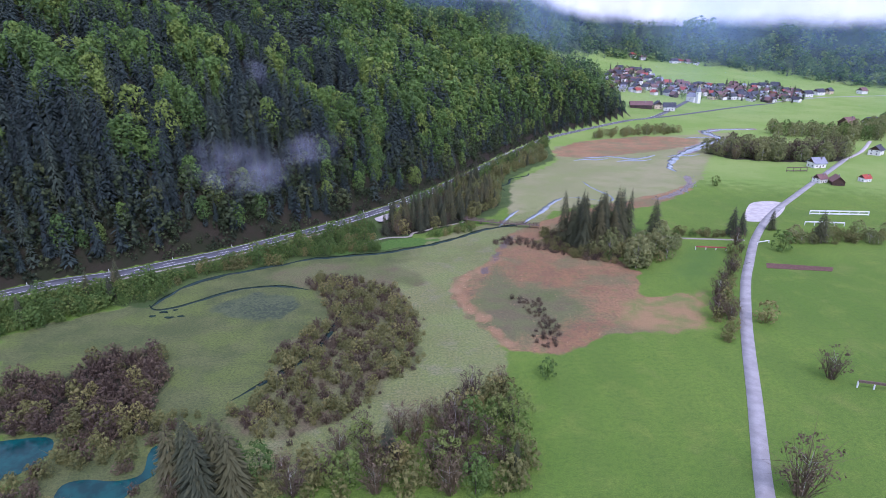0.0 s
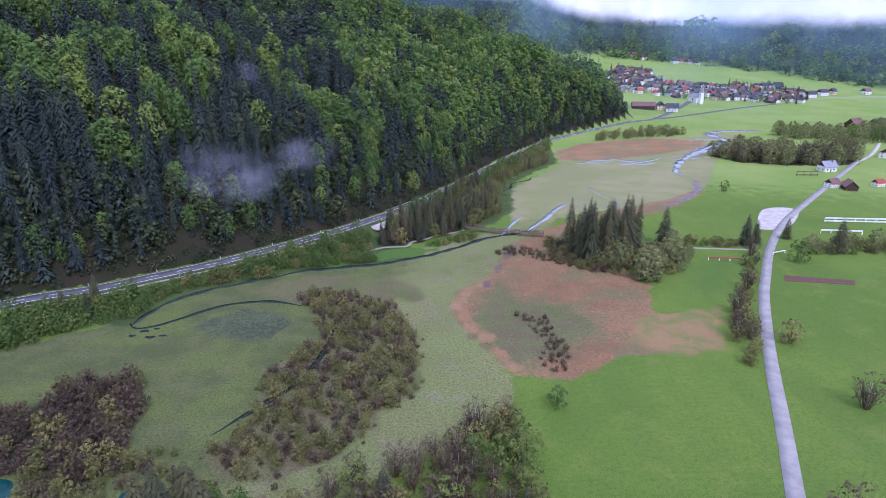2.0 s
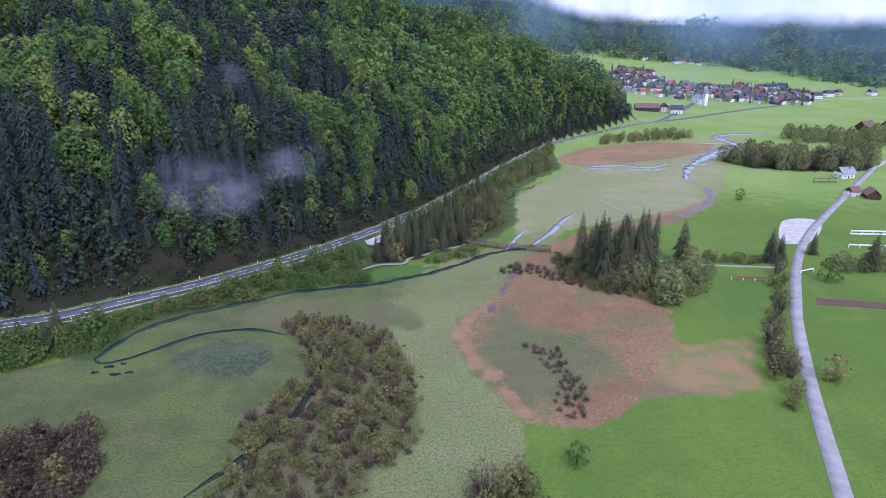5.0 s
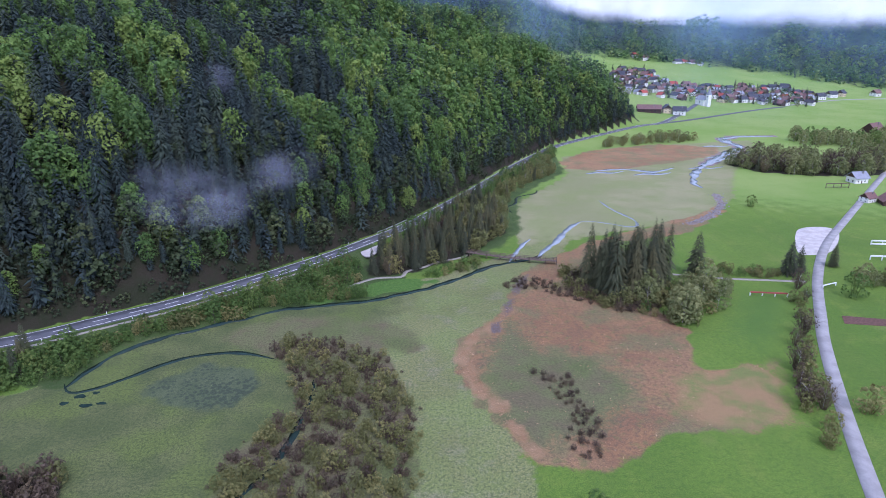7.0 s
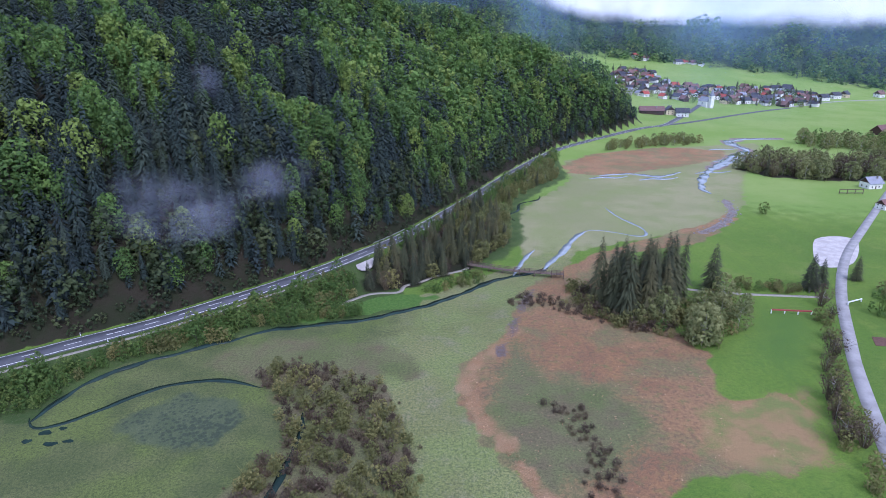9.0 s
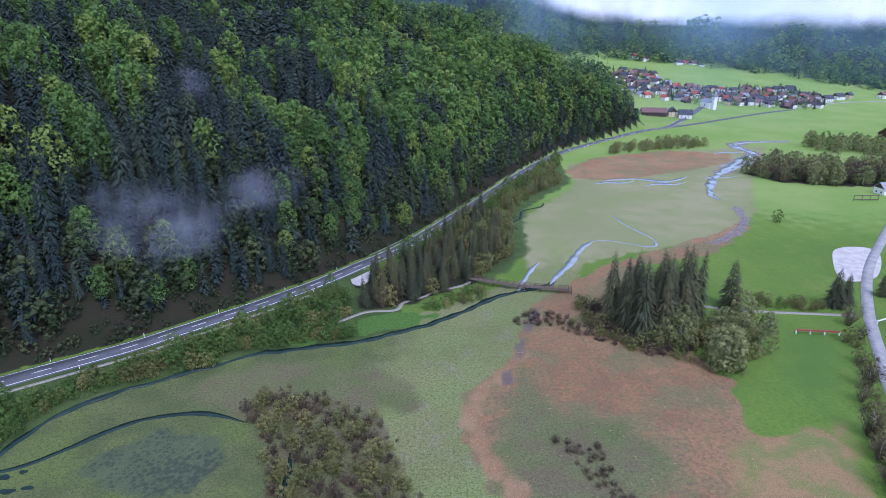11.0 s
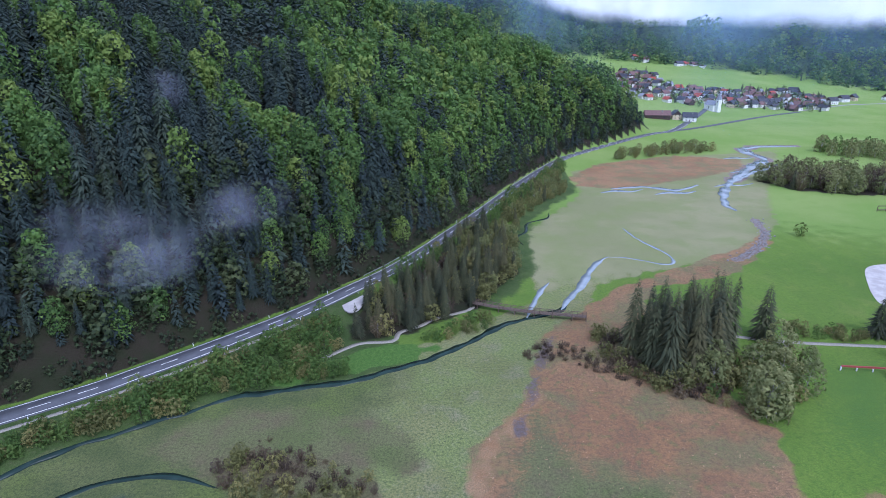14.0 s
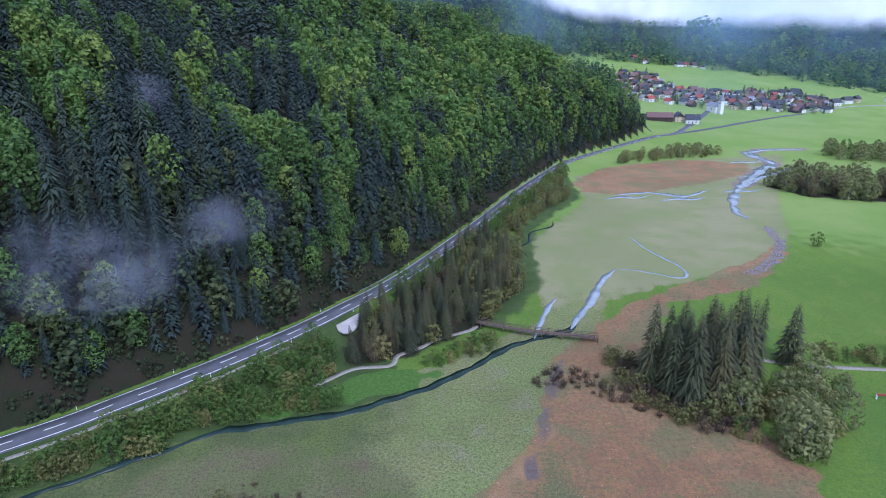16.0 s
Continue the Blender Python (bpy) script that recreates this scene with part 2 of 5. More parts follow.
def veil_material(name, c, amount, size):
    """Drifting mist, and the tinted sheets that imitate haze: thin where the mask or the noise is low."""
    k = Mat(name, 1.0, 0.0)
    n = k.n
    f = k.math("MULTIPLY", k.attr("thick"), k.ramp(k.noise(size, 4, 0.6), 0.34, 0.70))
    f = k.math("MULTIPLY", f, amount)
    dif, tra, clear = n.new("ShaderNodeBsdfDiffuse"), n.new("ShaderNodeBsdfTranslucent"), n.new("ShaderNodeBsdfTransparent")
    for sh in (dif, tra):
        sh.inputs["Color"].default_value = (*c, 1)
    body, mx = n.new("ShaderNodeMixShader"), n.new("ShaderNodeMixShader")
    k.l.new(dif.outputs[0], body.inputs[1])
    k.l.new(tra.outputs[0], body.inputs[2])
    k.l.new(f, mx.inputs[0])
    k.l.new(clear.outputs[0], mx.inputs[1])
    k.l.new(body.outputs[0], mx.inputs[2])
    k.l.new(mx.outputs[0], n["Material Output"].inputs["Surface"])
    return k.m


def cloud_material():
    k = Mat("low_cloud", 1.0, 0.0)
    n = k.n
    f = k.math("ADD", k.attr("thick"), k.math("MULTIPLY", k.math("SUBTRACT", k.noise(0.006, 5, 0.6), 0.5), 1.3))
    em, clear, mx = n.new("ShaderNodeEmission"), n.new("ShaderNodeBsdfTransparent"), n.new("ShaderNodeMixShader")
    em.inputs["Color"].default_value = (0.84, 0.93, 1.0, 1)
    em.inputs["Strength"].default_value = 1.05
    k.l.new(k.ramp(f, 0.15, 0.95), mx.inputs[0])
    k.l.new(clear.outputs[0], mx.inputs[1])
    k.l.new(em.outputs[0], mx.inputs[2])
    k.l.new(mx.outputs[0], n["Material Output"].inputs["Surface"])
    return k.m


MIST = veil_material("forest_mist", (0.72, 0.75, 0.96), 0.30, 0.050)
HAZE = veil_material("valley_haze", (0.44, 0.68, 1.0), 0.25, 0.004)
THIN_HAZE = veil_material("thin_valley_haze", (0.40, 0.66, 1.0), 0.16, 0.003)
CLOUD = cloud_material()

# ---- plan of the valley, in metres ----
ROAD = [(-159.7, 189.3), (-145.9, 199.7), (-128.5, 207.0), (-112.3, 218.0), (-93.7, 231.0), (-84.6, 239.1), (-74.4, 248.2), (-62.9, 259.2), (-50.0,
    272.5), (-41.3, 282.7), (-31.8, 295.0), (-20.9, 309.0), (-8.5, 329.3), (6.7, 358.3), (22.6, 389.6), (43.4, 434.1), (70.1, 487.2), (102.6, 542.7),
    (134.6, 578.2), (170.2, 613.9), (218.1, 658.3), (247.2, 681.4), (300.9, 755.4), (352.7, 830.3)]
CREEK = [(-104.5, 185.4), (-101.5, 199.0), (-96.1, 206.9), (-87.4, 213.6), (-80.6, 217.5), (-74.5, 222.5), (-66.2, 226.9), (-57.7,
    232.7), (-48.6, 234.5), (-42.0, 235.8), (-33.8, 237.3), (-25.5, 239.7), (-17.0, 243.3), (-8.1, 248.0), (-0.2, 253.2), (6.6, 257.9), (14.0, 265.5),
    (21.8, 271.3), (31.7, 276.3), (42.1, 281.2), (47.3, 290.4)]
RIVER = [(42.1, 281.2), (47.3, 290.4), (54.4, 301.5), (62.0, 316.6), (70.3, 328.9), (75.0, 332.6)]
RILL = [(74.0, 332.0), (80.0, 331.5), (86.5, 328.1), (95.7, 322.2), (100.4, 325.0), (101.4, 335.5), (96.1, 353.3), (94.0, 373.3)]
ROAD2 = [(246.3, 679.4), (301.0, 714.9), (371.3, 764.7), (426.5, 801.3), (470.7, 826.6)]
ROAD3 = [(476.5, 835.7), (579.5, 896.8), (653.8, 921.8), (760.0, 950.0)]
LOOP = [(-105.7, 187.7), (-103.1, 184.4), (-99.6, 183.4), (-93.9, 186.5), (-88.0, 192.0), (-81.8, 197.9), (-74.5, 201.9), (-61.9, 203.2), (-50.1,
    199.1)]
BRANCH = [(28.8, 275.3), (32.5, 284.8), (38.0, 297.6), (42.8, 305.5)]
DITCH = [(40.0, 349.0), (38.1, 360.2), (44.2, 369.4), (47.5, 383.0), (59.3, 391.6), (62.3, 401.3)]
FARRIV1 = [(167.1, 399.4), (167.8, 413.5), (182.0, 443.5), (201.9, 471.3), (222.8, 489.7), (249.8, 511.6), (271.4, 526.1)]
FARRIV2 = [(201.9, 471.3), (231.8, 507.1), (263.3, 541.6), (265.6, 569.5), (272.0, 589.7), (299.5, 598.7), (323.5, 596.9)]
FARRIV3 = [(113.1, 453.2), (135.9, 457.4), (153.3, 448.0), (173.6, 460.9)]
LANE = [(38.0, 30.0), (65.0, 92.5), (71.2, 106.3), (81.2, 128.0), (91.5, 151.0), (101.9, 173.2), (116.3, 201.7), (126.3, 219.1), (148.0, 254.7), (175.3, 291.3),
    (212.7, 331.7), (310.9, 435.1)]
LANE2 = [(310.9, 435.1), (348.0, 469.4), (390.2, 518.7)]
GRAVEL = [(161.4, 291.9), (176.5, 314.0), (191.1, 317.1), (192.0, 307.3), (172.3, 283.1), (157.3, 279.7)]
TRAIL = [(-36.9, 251.2), (-27.0, 259.8), (-16.4, 261.2), (-14.2, 266.9), (-7.3, 271.4), (-2.8, 275.9), (9.4, 282.3), (11.2, 285.8)]
TRAILR = [(92.5, 259.7), (101.0, 256.8), (112.8, 254.3), (126.1, 252.5), (140.5, 250.4)]
MARSH = [(-142.0, 163.6), (-131.3, 175.1), (-108.8, 187.8), (-102.9, 197.5), (-76.8, 216.2), (-45.3, 234.8), (-5.9, 248.2), (27.3, 269.7), (35.5,
    291.8), (39.7, 361.8), (74.0, 412.9), (92.6, 443.9), (99.2, 502.8), (149.8, 543.0), (258.2, 570.3), (296.1, 578.8), (205.0, 437.1), (172.2, 371.2),
    (142.1, 342.0), (115.0, 323.0), (79.4, 312.3), (61.4, 301.5), (45.2, 276.4), (31.3, 254.8), (23.5, 229.0), (9.7, 194.3), (10.6, 173.5), (17.8, 159.7),
    (19.0, 146.2), (14.6, 134.6), (5.0, 124.6), (-11.7, 115.8), (-20.6, 102.4), (-38.7, 93.0), (-91.0, 93.8)]
RUST = [(53.5, 285.0), (72.9, 302.3), (85.6, 309.7), (141.5, 343.9), (163.9, 365.0), (153.3, 343.4), (121.6, 312.2), (82.0, 298.1), (66.0, 268.0), (64.0, 246.0), (74.0, 230.0), (80.0, 212.0), (69.6, 189.9), (95.7, 191.8), (79.2, 164.2), (51.7, 161.2), (35.4, 149.8), (19.7, 153.4), (14.1, 166.0), (8.4, 176.8),
    (3.7, 191.9), (4.1, 208.5), (15.5, 220.6), (23.4, 232.4), (30.5, 261.4)]
FARRUST = [(93.1, 486.3), (125.2, 529.9), (199.0, 562.1), (244.0, 543.0), (231.7, 512.8), (183.0, 480.5), (116.1, 451.6), (94.5, 462.9)]
OLIVE = [(22.4, 224.2), (28.7, 202.9), (44.4, 199.3), (52.2, 180.1), (39.6, 163.4), (20.0, 155.0), (10.8, 172.3), (8.6, 189.1), (14.1, 206.6)]
TAN = [(64.4, 187.8), (97.9, 194.3), (85.3, 163.6), (67.5, 162.2), (57.3, 170.3)]
LUSH = [(-50.8, 237.8), (-35.6, 248.3), (-24.4, 257.7), (-11.4, 260.2), (-0.0, 256.6), (-14.2, 247.4), (-28.7, 242.4), (-45.1, 237.6)]
COPSE_GRASS = [(95.0, 190.0), (82.0, 206.0), (92.0, 224.0), (108.0, 246.0), (136.0, 247.0), (114.0, 208.0)]
BED = [(134.8, 221.4), (159.0, 215.5), (155.8, 211.4), (132.0, 215.8)]
POOL1 = [(-111.9, 111.5), (-101.6, 113.7), (-94.5, 114.2), (-91.2, 111.1), (-90.6, 106.3), (-93.9, 101.1), (-101.8, 98.7)]
POOL2 = [(-80.5, 93.6), (-81.2, 98.4), (-77.3, 100.0), (-70.4, 99.5), (-65.9, 101.5), (-67.5, 107.8), (-67.2, 110.7), (-64.3, 110.6), (-62.4, 103.1),
    (-65.3, 97.8), (-67.7, 93.4)]
ISLAND = [(-50.1, 116.5), (-40.7, 112.2), (-30.7, 115.1), (-21.1, 125.1), (-16.3, 135.3), (-6.6, 146.8), (-9.5, 176.2), (-18.0, 200.3), (-41.5,
    212.2), (-53.9, 206.8), (-37.6, 176.9), (-50.8, 154.3), (-47.4, 130.6), (-54.5, 121.1)]
THICKET = [(-123.0, 137.5), (-108.9, 140.0), (-101.3, 152.2), (-84.9, 153.5), (-76.8, 139.4), (-74.4, 121.4), (-66.7, 116.9), (-77.2, 110.9), (-89.0,
    115.2), (-106.9, 115.5)]
SHORE = [(-59.0, 99.6), (-46.8, 106.5), (-35.5, 102.7), (-19.4, 111.8), (-3.6, 120.1), (11.3, 132.0), (17.7, 134.5), (20.9, 115.2), (20.0, 93.5),
    (-56.1, 93.2)]
GROVE = [(-31.2, 261.0), (-14.8, 262.8), (12.3, 283.2), (33.0, 316.2), (32.0, 354.9), (15.5, 371.8), (-4.1, 318.1), (-18.4, 298.5), (-31.3, 274.5)]
BANK = [(-93.7, 211.0), (-85.4, 216.3), (-70.9, 223.7), (-56.0, 236.7), (-53.5, 247.7), (-38.3, 247.0), (-31.2, 261.0), (-41.5, 282.6), (-48.3,
    264.4), (-60.5, 250.7), (-78.9, 227.0), (-95.9, 214.3)]
BANK0 = [(-145.8, 169.6), (-123.8, 179.5), (-111.1, 193.3), (-92.1, 214.8), (-69.3, 232.3), (-63.1, 248.5), (-83.2, 237.8), (-107.9, 209.4), (-139.7,
    189.2), (-153.7, 180.3)]
KNOLL = [(52.2, 247.1), (61.4, 258.4), (72.9, 257.9), (89.3, 257.1), (84.5, 245.6), (71.6, 235.9), (61.5, 236.4)]
COPSE = [(59.4, 234.8), (83.5, 243.7), (102.7, 254.2), (107.7, 242.6), (91.7, 220.4), (78.9, 217.2), (70.6, 223.4), (64.4, 230.0)]
HEDGE = [(84.1, 157.2), (90.1, 155.3), (113.6, 200.6), (141.0, 245.4), (135.3, 249.6), (116.5, 218.1), (100.3, 190.6)]
HEDGEROW = [(155.3, 243.4), (199.7, 241.8), (211.4, 257.6), (164.3, 256.8)]
HEDGEROW2 = [(109.1, 256.3), (131.3, 252.2), (135.2, 260.5), (112.4, 264.9)]
FARGROVE = [(217.2, 470.0), (228.2, 439.9), (264.4, 426.5), (308.3, 428.2), (345.4, 483.0), (290.0, 470.5), (242.9, 490.0)]
FARGROVE2 = [(319.2, 558.8), (366.3, 514.2), (403.7, 517.9), (495.2, 641.7), (377.7, 547.0), (345.3, 595.9)]
FARHEDGE = [(145.4, 547.2), (193.2, 561.3), (247.5, 572.0), (225.8, 605.9), (157.2, 571.5)]
FARBANK = [(14.0, 284.2), (34.0, 318.0), (37.0, 352.0), (44.0, 388.0), (60.0, 414.0), (84.0, 448.0), (88.4, 497.7), (62.6, 452.2), (34.1, 382.5), (6.4, 344.5)]
CORNER = [(-8.1, 257.0), (14.4, 268.8), (17.9, 275.9), (10.0, 278.1), (-6.5, 261.5)]
WET = [(-82.0, 190.0), (-70.0, 197.0), (-56.0, 195.0), (-50.0, 186.0), (-56.0, 176.0), (-68.0, 174.0), (-80.0, 180.0)]
SHOREMUD = [(168.0, 383.0), (160.0, 360.0), (146.0, 341.0), (128.0, 326.0)]
BELT_LINE = [(20.5, 156.0), (15.8, 167.5), (10.8, 178.0), (6.6, 192.0), (7.0, 207.0), (17.0, 219.0), (24.0, 231.0)]
SMEAR = [(35.0, 262.0), (28.0, 247.0), (24.5, 236.0), (20.5, 224.0), (16.0, 215.0)]
RUSTSHRUB = [(23.1, 191.4), (36.0, 188.6), (38.9, 162.9), (33.9, 150.7), (25.1, 154.3), (31.2, 170.9)]
RUSTTOP = [(22.0, 248.0), (28.0, 258.0), (37.0, 257.0), (48.0, 247.0), (54.0, 231.0), (47.0, 236.0), (36.0, 247.0)]
LAYBY = [(-37.0, 290.5), (-30.4, 297.0), (-26.3, 289.7), (-28.7, 276.1), (-33.2, 276.3)]
VILLAGE = [(221.0, 899.3), (315.8, 1104.3), (371.8, 1085.3), (369.3, 964.7), (457.6, 970.6), (564.9, 1004.1), (577.8, 917.6), (508.6, 828.0),
    (452.4, 828.5), (377.4, 836.9), (348.4, 830.3), (307.2, 852.0), (250.9, 860.2), (219.2, 879.3)]
POOLSIDE = [(-125.0, 138.0), (-100.0, 120.0), (-78.0, 124.0), (-62.0, 122.0), (-52.0, 110.0), (-58.0, 96.0), (-80.0, 90.0), (-110.0, 94.0)]
WESTWOOD = [(-150.0, 178.0), (-138.0, 172.0), (-128.0, 182.0), (-112.0, 196.0), (-118.0, 203.0), (-140.0, 192.0)]
KNOLLFOOT = [(46.0, 264.0), (49.0, 240.0), (58.0, 228.0), (70.0, 224.0), (84.0, 236.0), (80.0, 243.0), (62.0, 238.0), (54.0, 252.0), (58.0, 262.0)]
LANEBANK = [(-20.0, 301.0), (0.0, 332.0), (20.0, 372.0), (60.0, 452.0), (92.0, 512.0), (96.0, 500.0), (66.0, 446.0), (32.0, 380.0), (10.0, 338.0), (-12.0, 302.0)]
MARSHBROWN = [(-71.7, 211.8), (-65.9, 223.1), (-50.9, 228.3), (-32.1, 227.4), (-13.0, 219.0), (-5.5, 211.0), (-7.8, 200.7), (-56.3, 202.7)]


# ---- shape of the land ----
def waves(x, y, size, seed):
    """Smooth, uneven rolling in -1..1 with features about that many metres across."""
    rng = np.random.default_rng(seed)
    z = 0.0
    for i in range(7):
        a, k, p = rng.uniform(0, 6.28), 6.28 / size * rng.uniform(0.6, 1.9), rng.uniform(0, 6.28)
        b = rng.uniform(0.6, 2.0)
        z = z + np.sin((x * math.cos(a) + y * math.sin(a)) * k + p + b * np.sin((y * math.cos(a) - x * math.sin(a)) * k * 0.7 + p * 2))
    return z / 4.2


def step(v, a, b):
    t = np.clip((v - a) / (b - a), 0, 1)
    return t * t * (3 - 2 * t)


def smooth_line(pts, gap=2.0):
    """A smooth curve through the points, at even steps."""
    p = np.array([pts[0], *pts, pts[-1]], float)
    out = []
    for a, b, c, d in zip(p, p[1:], p[2:], p[3:]):
        n = max(2, int(np.linalg.norm(c - b) / gap))
        t = np.linspace(0, 1, n, endpoint=False)[:, None]
        out.append(0.5 * (2 * b + (c - a) * t + (2 * a - 5 * b + 4 * c - d) * t**2 + (3 * b - a - 3 * c + d) * t**3))
    out.append(p[-1:])
    return np.concatenate(out)


def line_distance(x, y, pts):
    d = np.full(np.shape(x), 1e9)
    along = np.zeros(np.shape(x))
    for i, (a, b) in enumerate(zip(pts, pts[1:])):
        ab = (b[0] - a[0], b[1] - a[1])
        t = np.clip(((x - a[0]) * ab[0] + (y - a[1]) * ab[1]) / (ab[0] ** 2 + ab[1] ** 2 + 1e-9), 0, 1)
        e = np.hypot(x - a[0] - t * ab[0], y - a[1] - t * ab[1])
        along = np.where(e < d, i + t, along)
        d = np.minimum(d, e)
    return d, along


def inside(x, y, poly):
    """Metres inside the polygon's edge (negative outside)."""
    d, _ = line_distance(x, y, [*poly, poly[0]])
    hit = np.zeros(np.shape(x), bool)
    for a, b in zip(poly, [*poly[1:], poly[0]]):
        if a[1] != b[1]:
            hit ^= ((a[1] > y) != (b[1] > y)) & (x < (b[0] - a[0]) * (y - a[1]) / (b[1] - a[1]) + a[0])
    return np.where(hit, d, -d)


HILL = [(-330, 60), (-230, 120), *ROAD[:20], (232, 690), (196, 735), (100, 785), (-20, 825), (-160, 950), (-400, 1250), (-900, 1400), (-900, 60)]
FAR_HILL = [(-100, 1080), (180, 1130), (345, 1250), (480, 1240), (640, 1150), (800, 1010), (1300, 900), (4400, 700), (4400, 4500), (-2500, 4500), (-2500, 1500), (-500, 1250)]
ROAD_LINE = smooth_line(ROAD, 6)


def road_height(y):
    return 4.0 - 2.2 * step(y, 330, 560)


def floor_height(x, y):
    u = y - 0.6 * x
    return np.minimum(4.6 * np.log1p(np.exp(np.clip((u - 545) / 40, -30, 30))), 66 + 12 * (1 - np.exp(-np.maximum(u - 1110, 0) / 300)))


def height(x, y):
    x, y = np.asarray(x, float), np.asarray(y, float)
    z = floor_height(x, y)
    dr, _ = line_distance(x, y, ROAD_LINE)
    bank = 1 - step(dr, 5.5, 24)
    z = z + (road_height(y) * (1 - step(y, 640, 700))) * bank
    d = inside(x, y, HILL)
    up = np.maximum(d - 6.5, 0)
    roll = 1 + 0.10 * waves(x, y, 150, 5)
    rise = (0.42 * up + 28 * (1 - np.exp(-up / 20))) * roll + np.minimum(up, 25) / 25 * 3 * waves(x, y, 34, 17)
    z = np.where(d > 0, np.maximum(z, floor_height(x, y) * 0.9 + road_height(y) * step(d, -1, 1)) + np.minimum(rise, 330), z)
    f = inside(x, y, FAR_HILL)
    g = np.maximum(f, 0)
    ridge = 1 + 0.45 * waves(x, y, 520, 9) + 0.2 * waves(x, y, 210, 4)
    z = z + np.where(f > 0, (95 + 75 * step(x, 420, 200)) * (1 - np.exp(-0.0052 * g)) * np.maximum(ridge, 0.2) + 0.03 * g, 0)
    # the land behind the flight and beyond the right-hand meadows rises gently
    z = z + 0.10 * np.maximum(x - 900, 0) * step(y, 900, 300)
    return z


def axis(lo, a, b, hi, fine):
    mid = np.arange(a, b, fine)
    out, s, v = [], fine, b
    while v < hi:
        out.append(v)
        s = min(s * 1.045, 40)
        v += s
    neg, s, v = [], fine, a
    while v > lo:
        s = min(s * 1.12, 60)
        v -= s
        neg.append(v)
    return np.concatenate([neg[::-1], mid, out])


def mesh_from(name, verts, faces):
    """A mesh out of an array of corners and an array of four-cornered faces."""
    me = bpy.data.meshes.new(name)
    verts, faces = np.asarray(verts, np.float32), np.asarray(faces, np.int32)
    me.vertices.add(len(verts))
    me.vertices.foreach_set("co", verts.ravel())
    me.loops.add(faces.size)
    me.loops.foreach_set("vertex_index", faces.ravel())
    me.polygons.add(len(faces))
    me.polygons.foreach_set("loop_start", np.arange(len(faces), dtype=np.int32) * faces.shape[1])
    me.update(calc_edges=True)
    return me


def mask(me, name, values):
    me.attributes.new(name, "FLOAT", "POINT").data.foreach_set("value", np.asarray(values, np.float32))


def build_ground():
    xs, ys = axis(-2600, -175, 235, 4400, 2.1), axis(-900, 50, 400, 4500, 2.1)
    X, Y = np.meshgrid(xs, ys)
    x, y = X.ravel(), Y.ravel()
    z = height(x, y)
    n, m = len(ys), len(xs)
    i = np.arange(n * m).reshape(n, m)
    faces = np.stack([i[:-1, :-1], i[:-1, 1:], i[1:, 1:], i[1:, :-1]], -1).reshape(-1, 4)
    me = mesh_from("ground", np.stack([x, y, z], 1), faces)
    me.polygons.foreach_set("use_smooth", np.ones(len(faces), bool))
    jig = 2.0 * waves(x, y, 14, 3)

    def soft(poly, w=3.0):
        return step(inside(x, y, poly) + jig, -w, w)

    creek_d = line_distance(x, y, smooth_line(CREEK, 5))[0]
    marsh = np.maximum(np.where(y > 330, soft(MARSH, 9), soft(MARSH)), 1 - step(creek_d + jig, 5, 10))
    mask(me, "marsh", marsh)
    # westward mask for the marsh colour with hill shade painted in
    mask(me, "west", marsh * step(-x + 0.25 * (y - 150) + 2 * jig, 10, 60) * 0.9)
    # these masks brighten marsh and meadows with distance, in their colours
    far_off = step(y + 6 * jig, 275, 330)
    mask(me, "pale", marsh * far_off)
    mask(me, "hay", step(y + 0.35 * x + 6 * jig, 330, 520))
    belt_d = line_distance(x, y, smooth_line(BELT_LINE, 4))[0]
    mask(me, "belt", 0.72 * (1 - step(belt_d + 0.9 * jig, 0.2, 5.0)))
    mask(me, "mauve", 0.62 * (1 - step(line_distance(x, y, smooth_line(SMEAR, 4))[0] + 0.6 * jig, 0.4, 3.6)))
    mask(me, "wet", soft(WET, 5) * 0.9)
    rust = np.maximum(soft(RUST), soft(FARRUST, 8))
    mask(me, "rust", rust)
    mask(me, "olive", np.maximum.reduce([0.85 * soft(OLIVE, 11), 0.85 * soft(MARSHBROWN, 8), soft(ISLAND, 5)]))
    mask(me, "tan", 0.8 * soft(TAN, 8))
    dr, _ = line_distance(x, y, ROAD_LINE)
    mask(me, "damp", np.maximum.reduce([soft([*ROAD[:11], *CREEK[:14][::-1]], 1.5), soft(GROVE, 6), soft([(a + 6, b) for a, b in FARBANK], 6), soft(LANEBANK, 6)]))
    mask(me, "lush", np.maximum(soft(LUSH, 2), 0.55 * soft(COPSE_GRASS, 14)))
    mud = np.maximum.reduce([1 - step(line_distance(x, y, smooth_line(l, 4))[0] + jig * 0.5, w, w + 2.5) for l, w in ((SHOREMUD, 0.8), (FARRIV2, 5))])
    mask(me, "mud", mud)
    # woods and groves take the litter colour that has shade painted in
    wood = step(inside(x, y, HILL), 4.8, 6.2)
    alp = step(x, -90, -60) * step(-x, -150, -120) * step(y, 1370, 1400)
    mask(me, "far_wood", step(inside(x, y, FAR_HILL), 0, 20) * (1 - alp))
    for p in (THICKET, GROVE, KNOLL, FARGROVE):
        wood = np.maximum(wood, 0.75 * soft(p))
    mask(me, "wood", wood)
    me.materials.append(GROUND)
    return tagged(new("ground", me), "green valley floor of meadow, pale marsh and rusty reed", "ground", kind="structure")


build_ground()


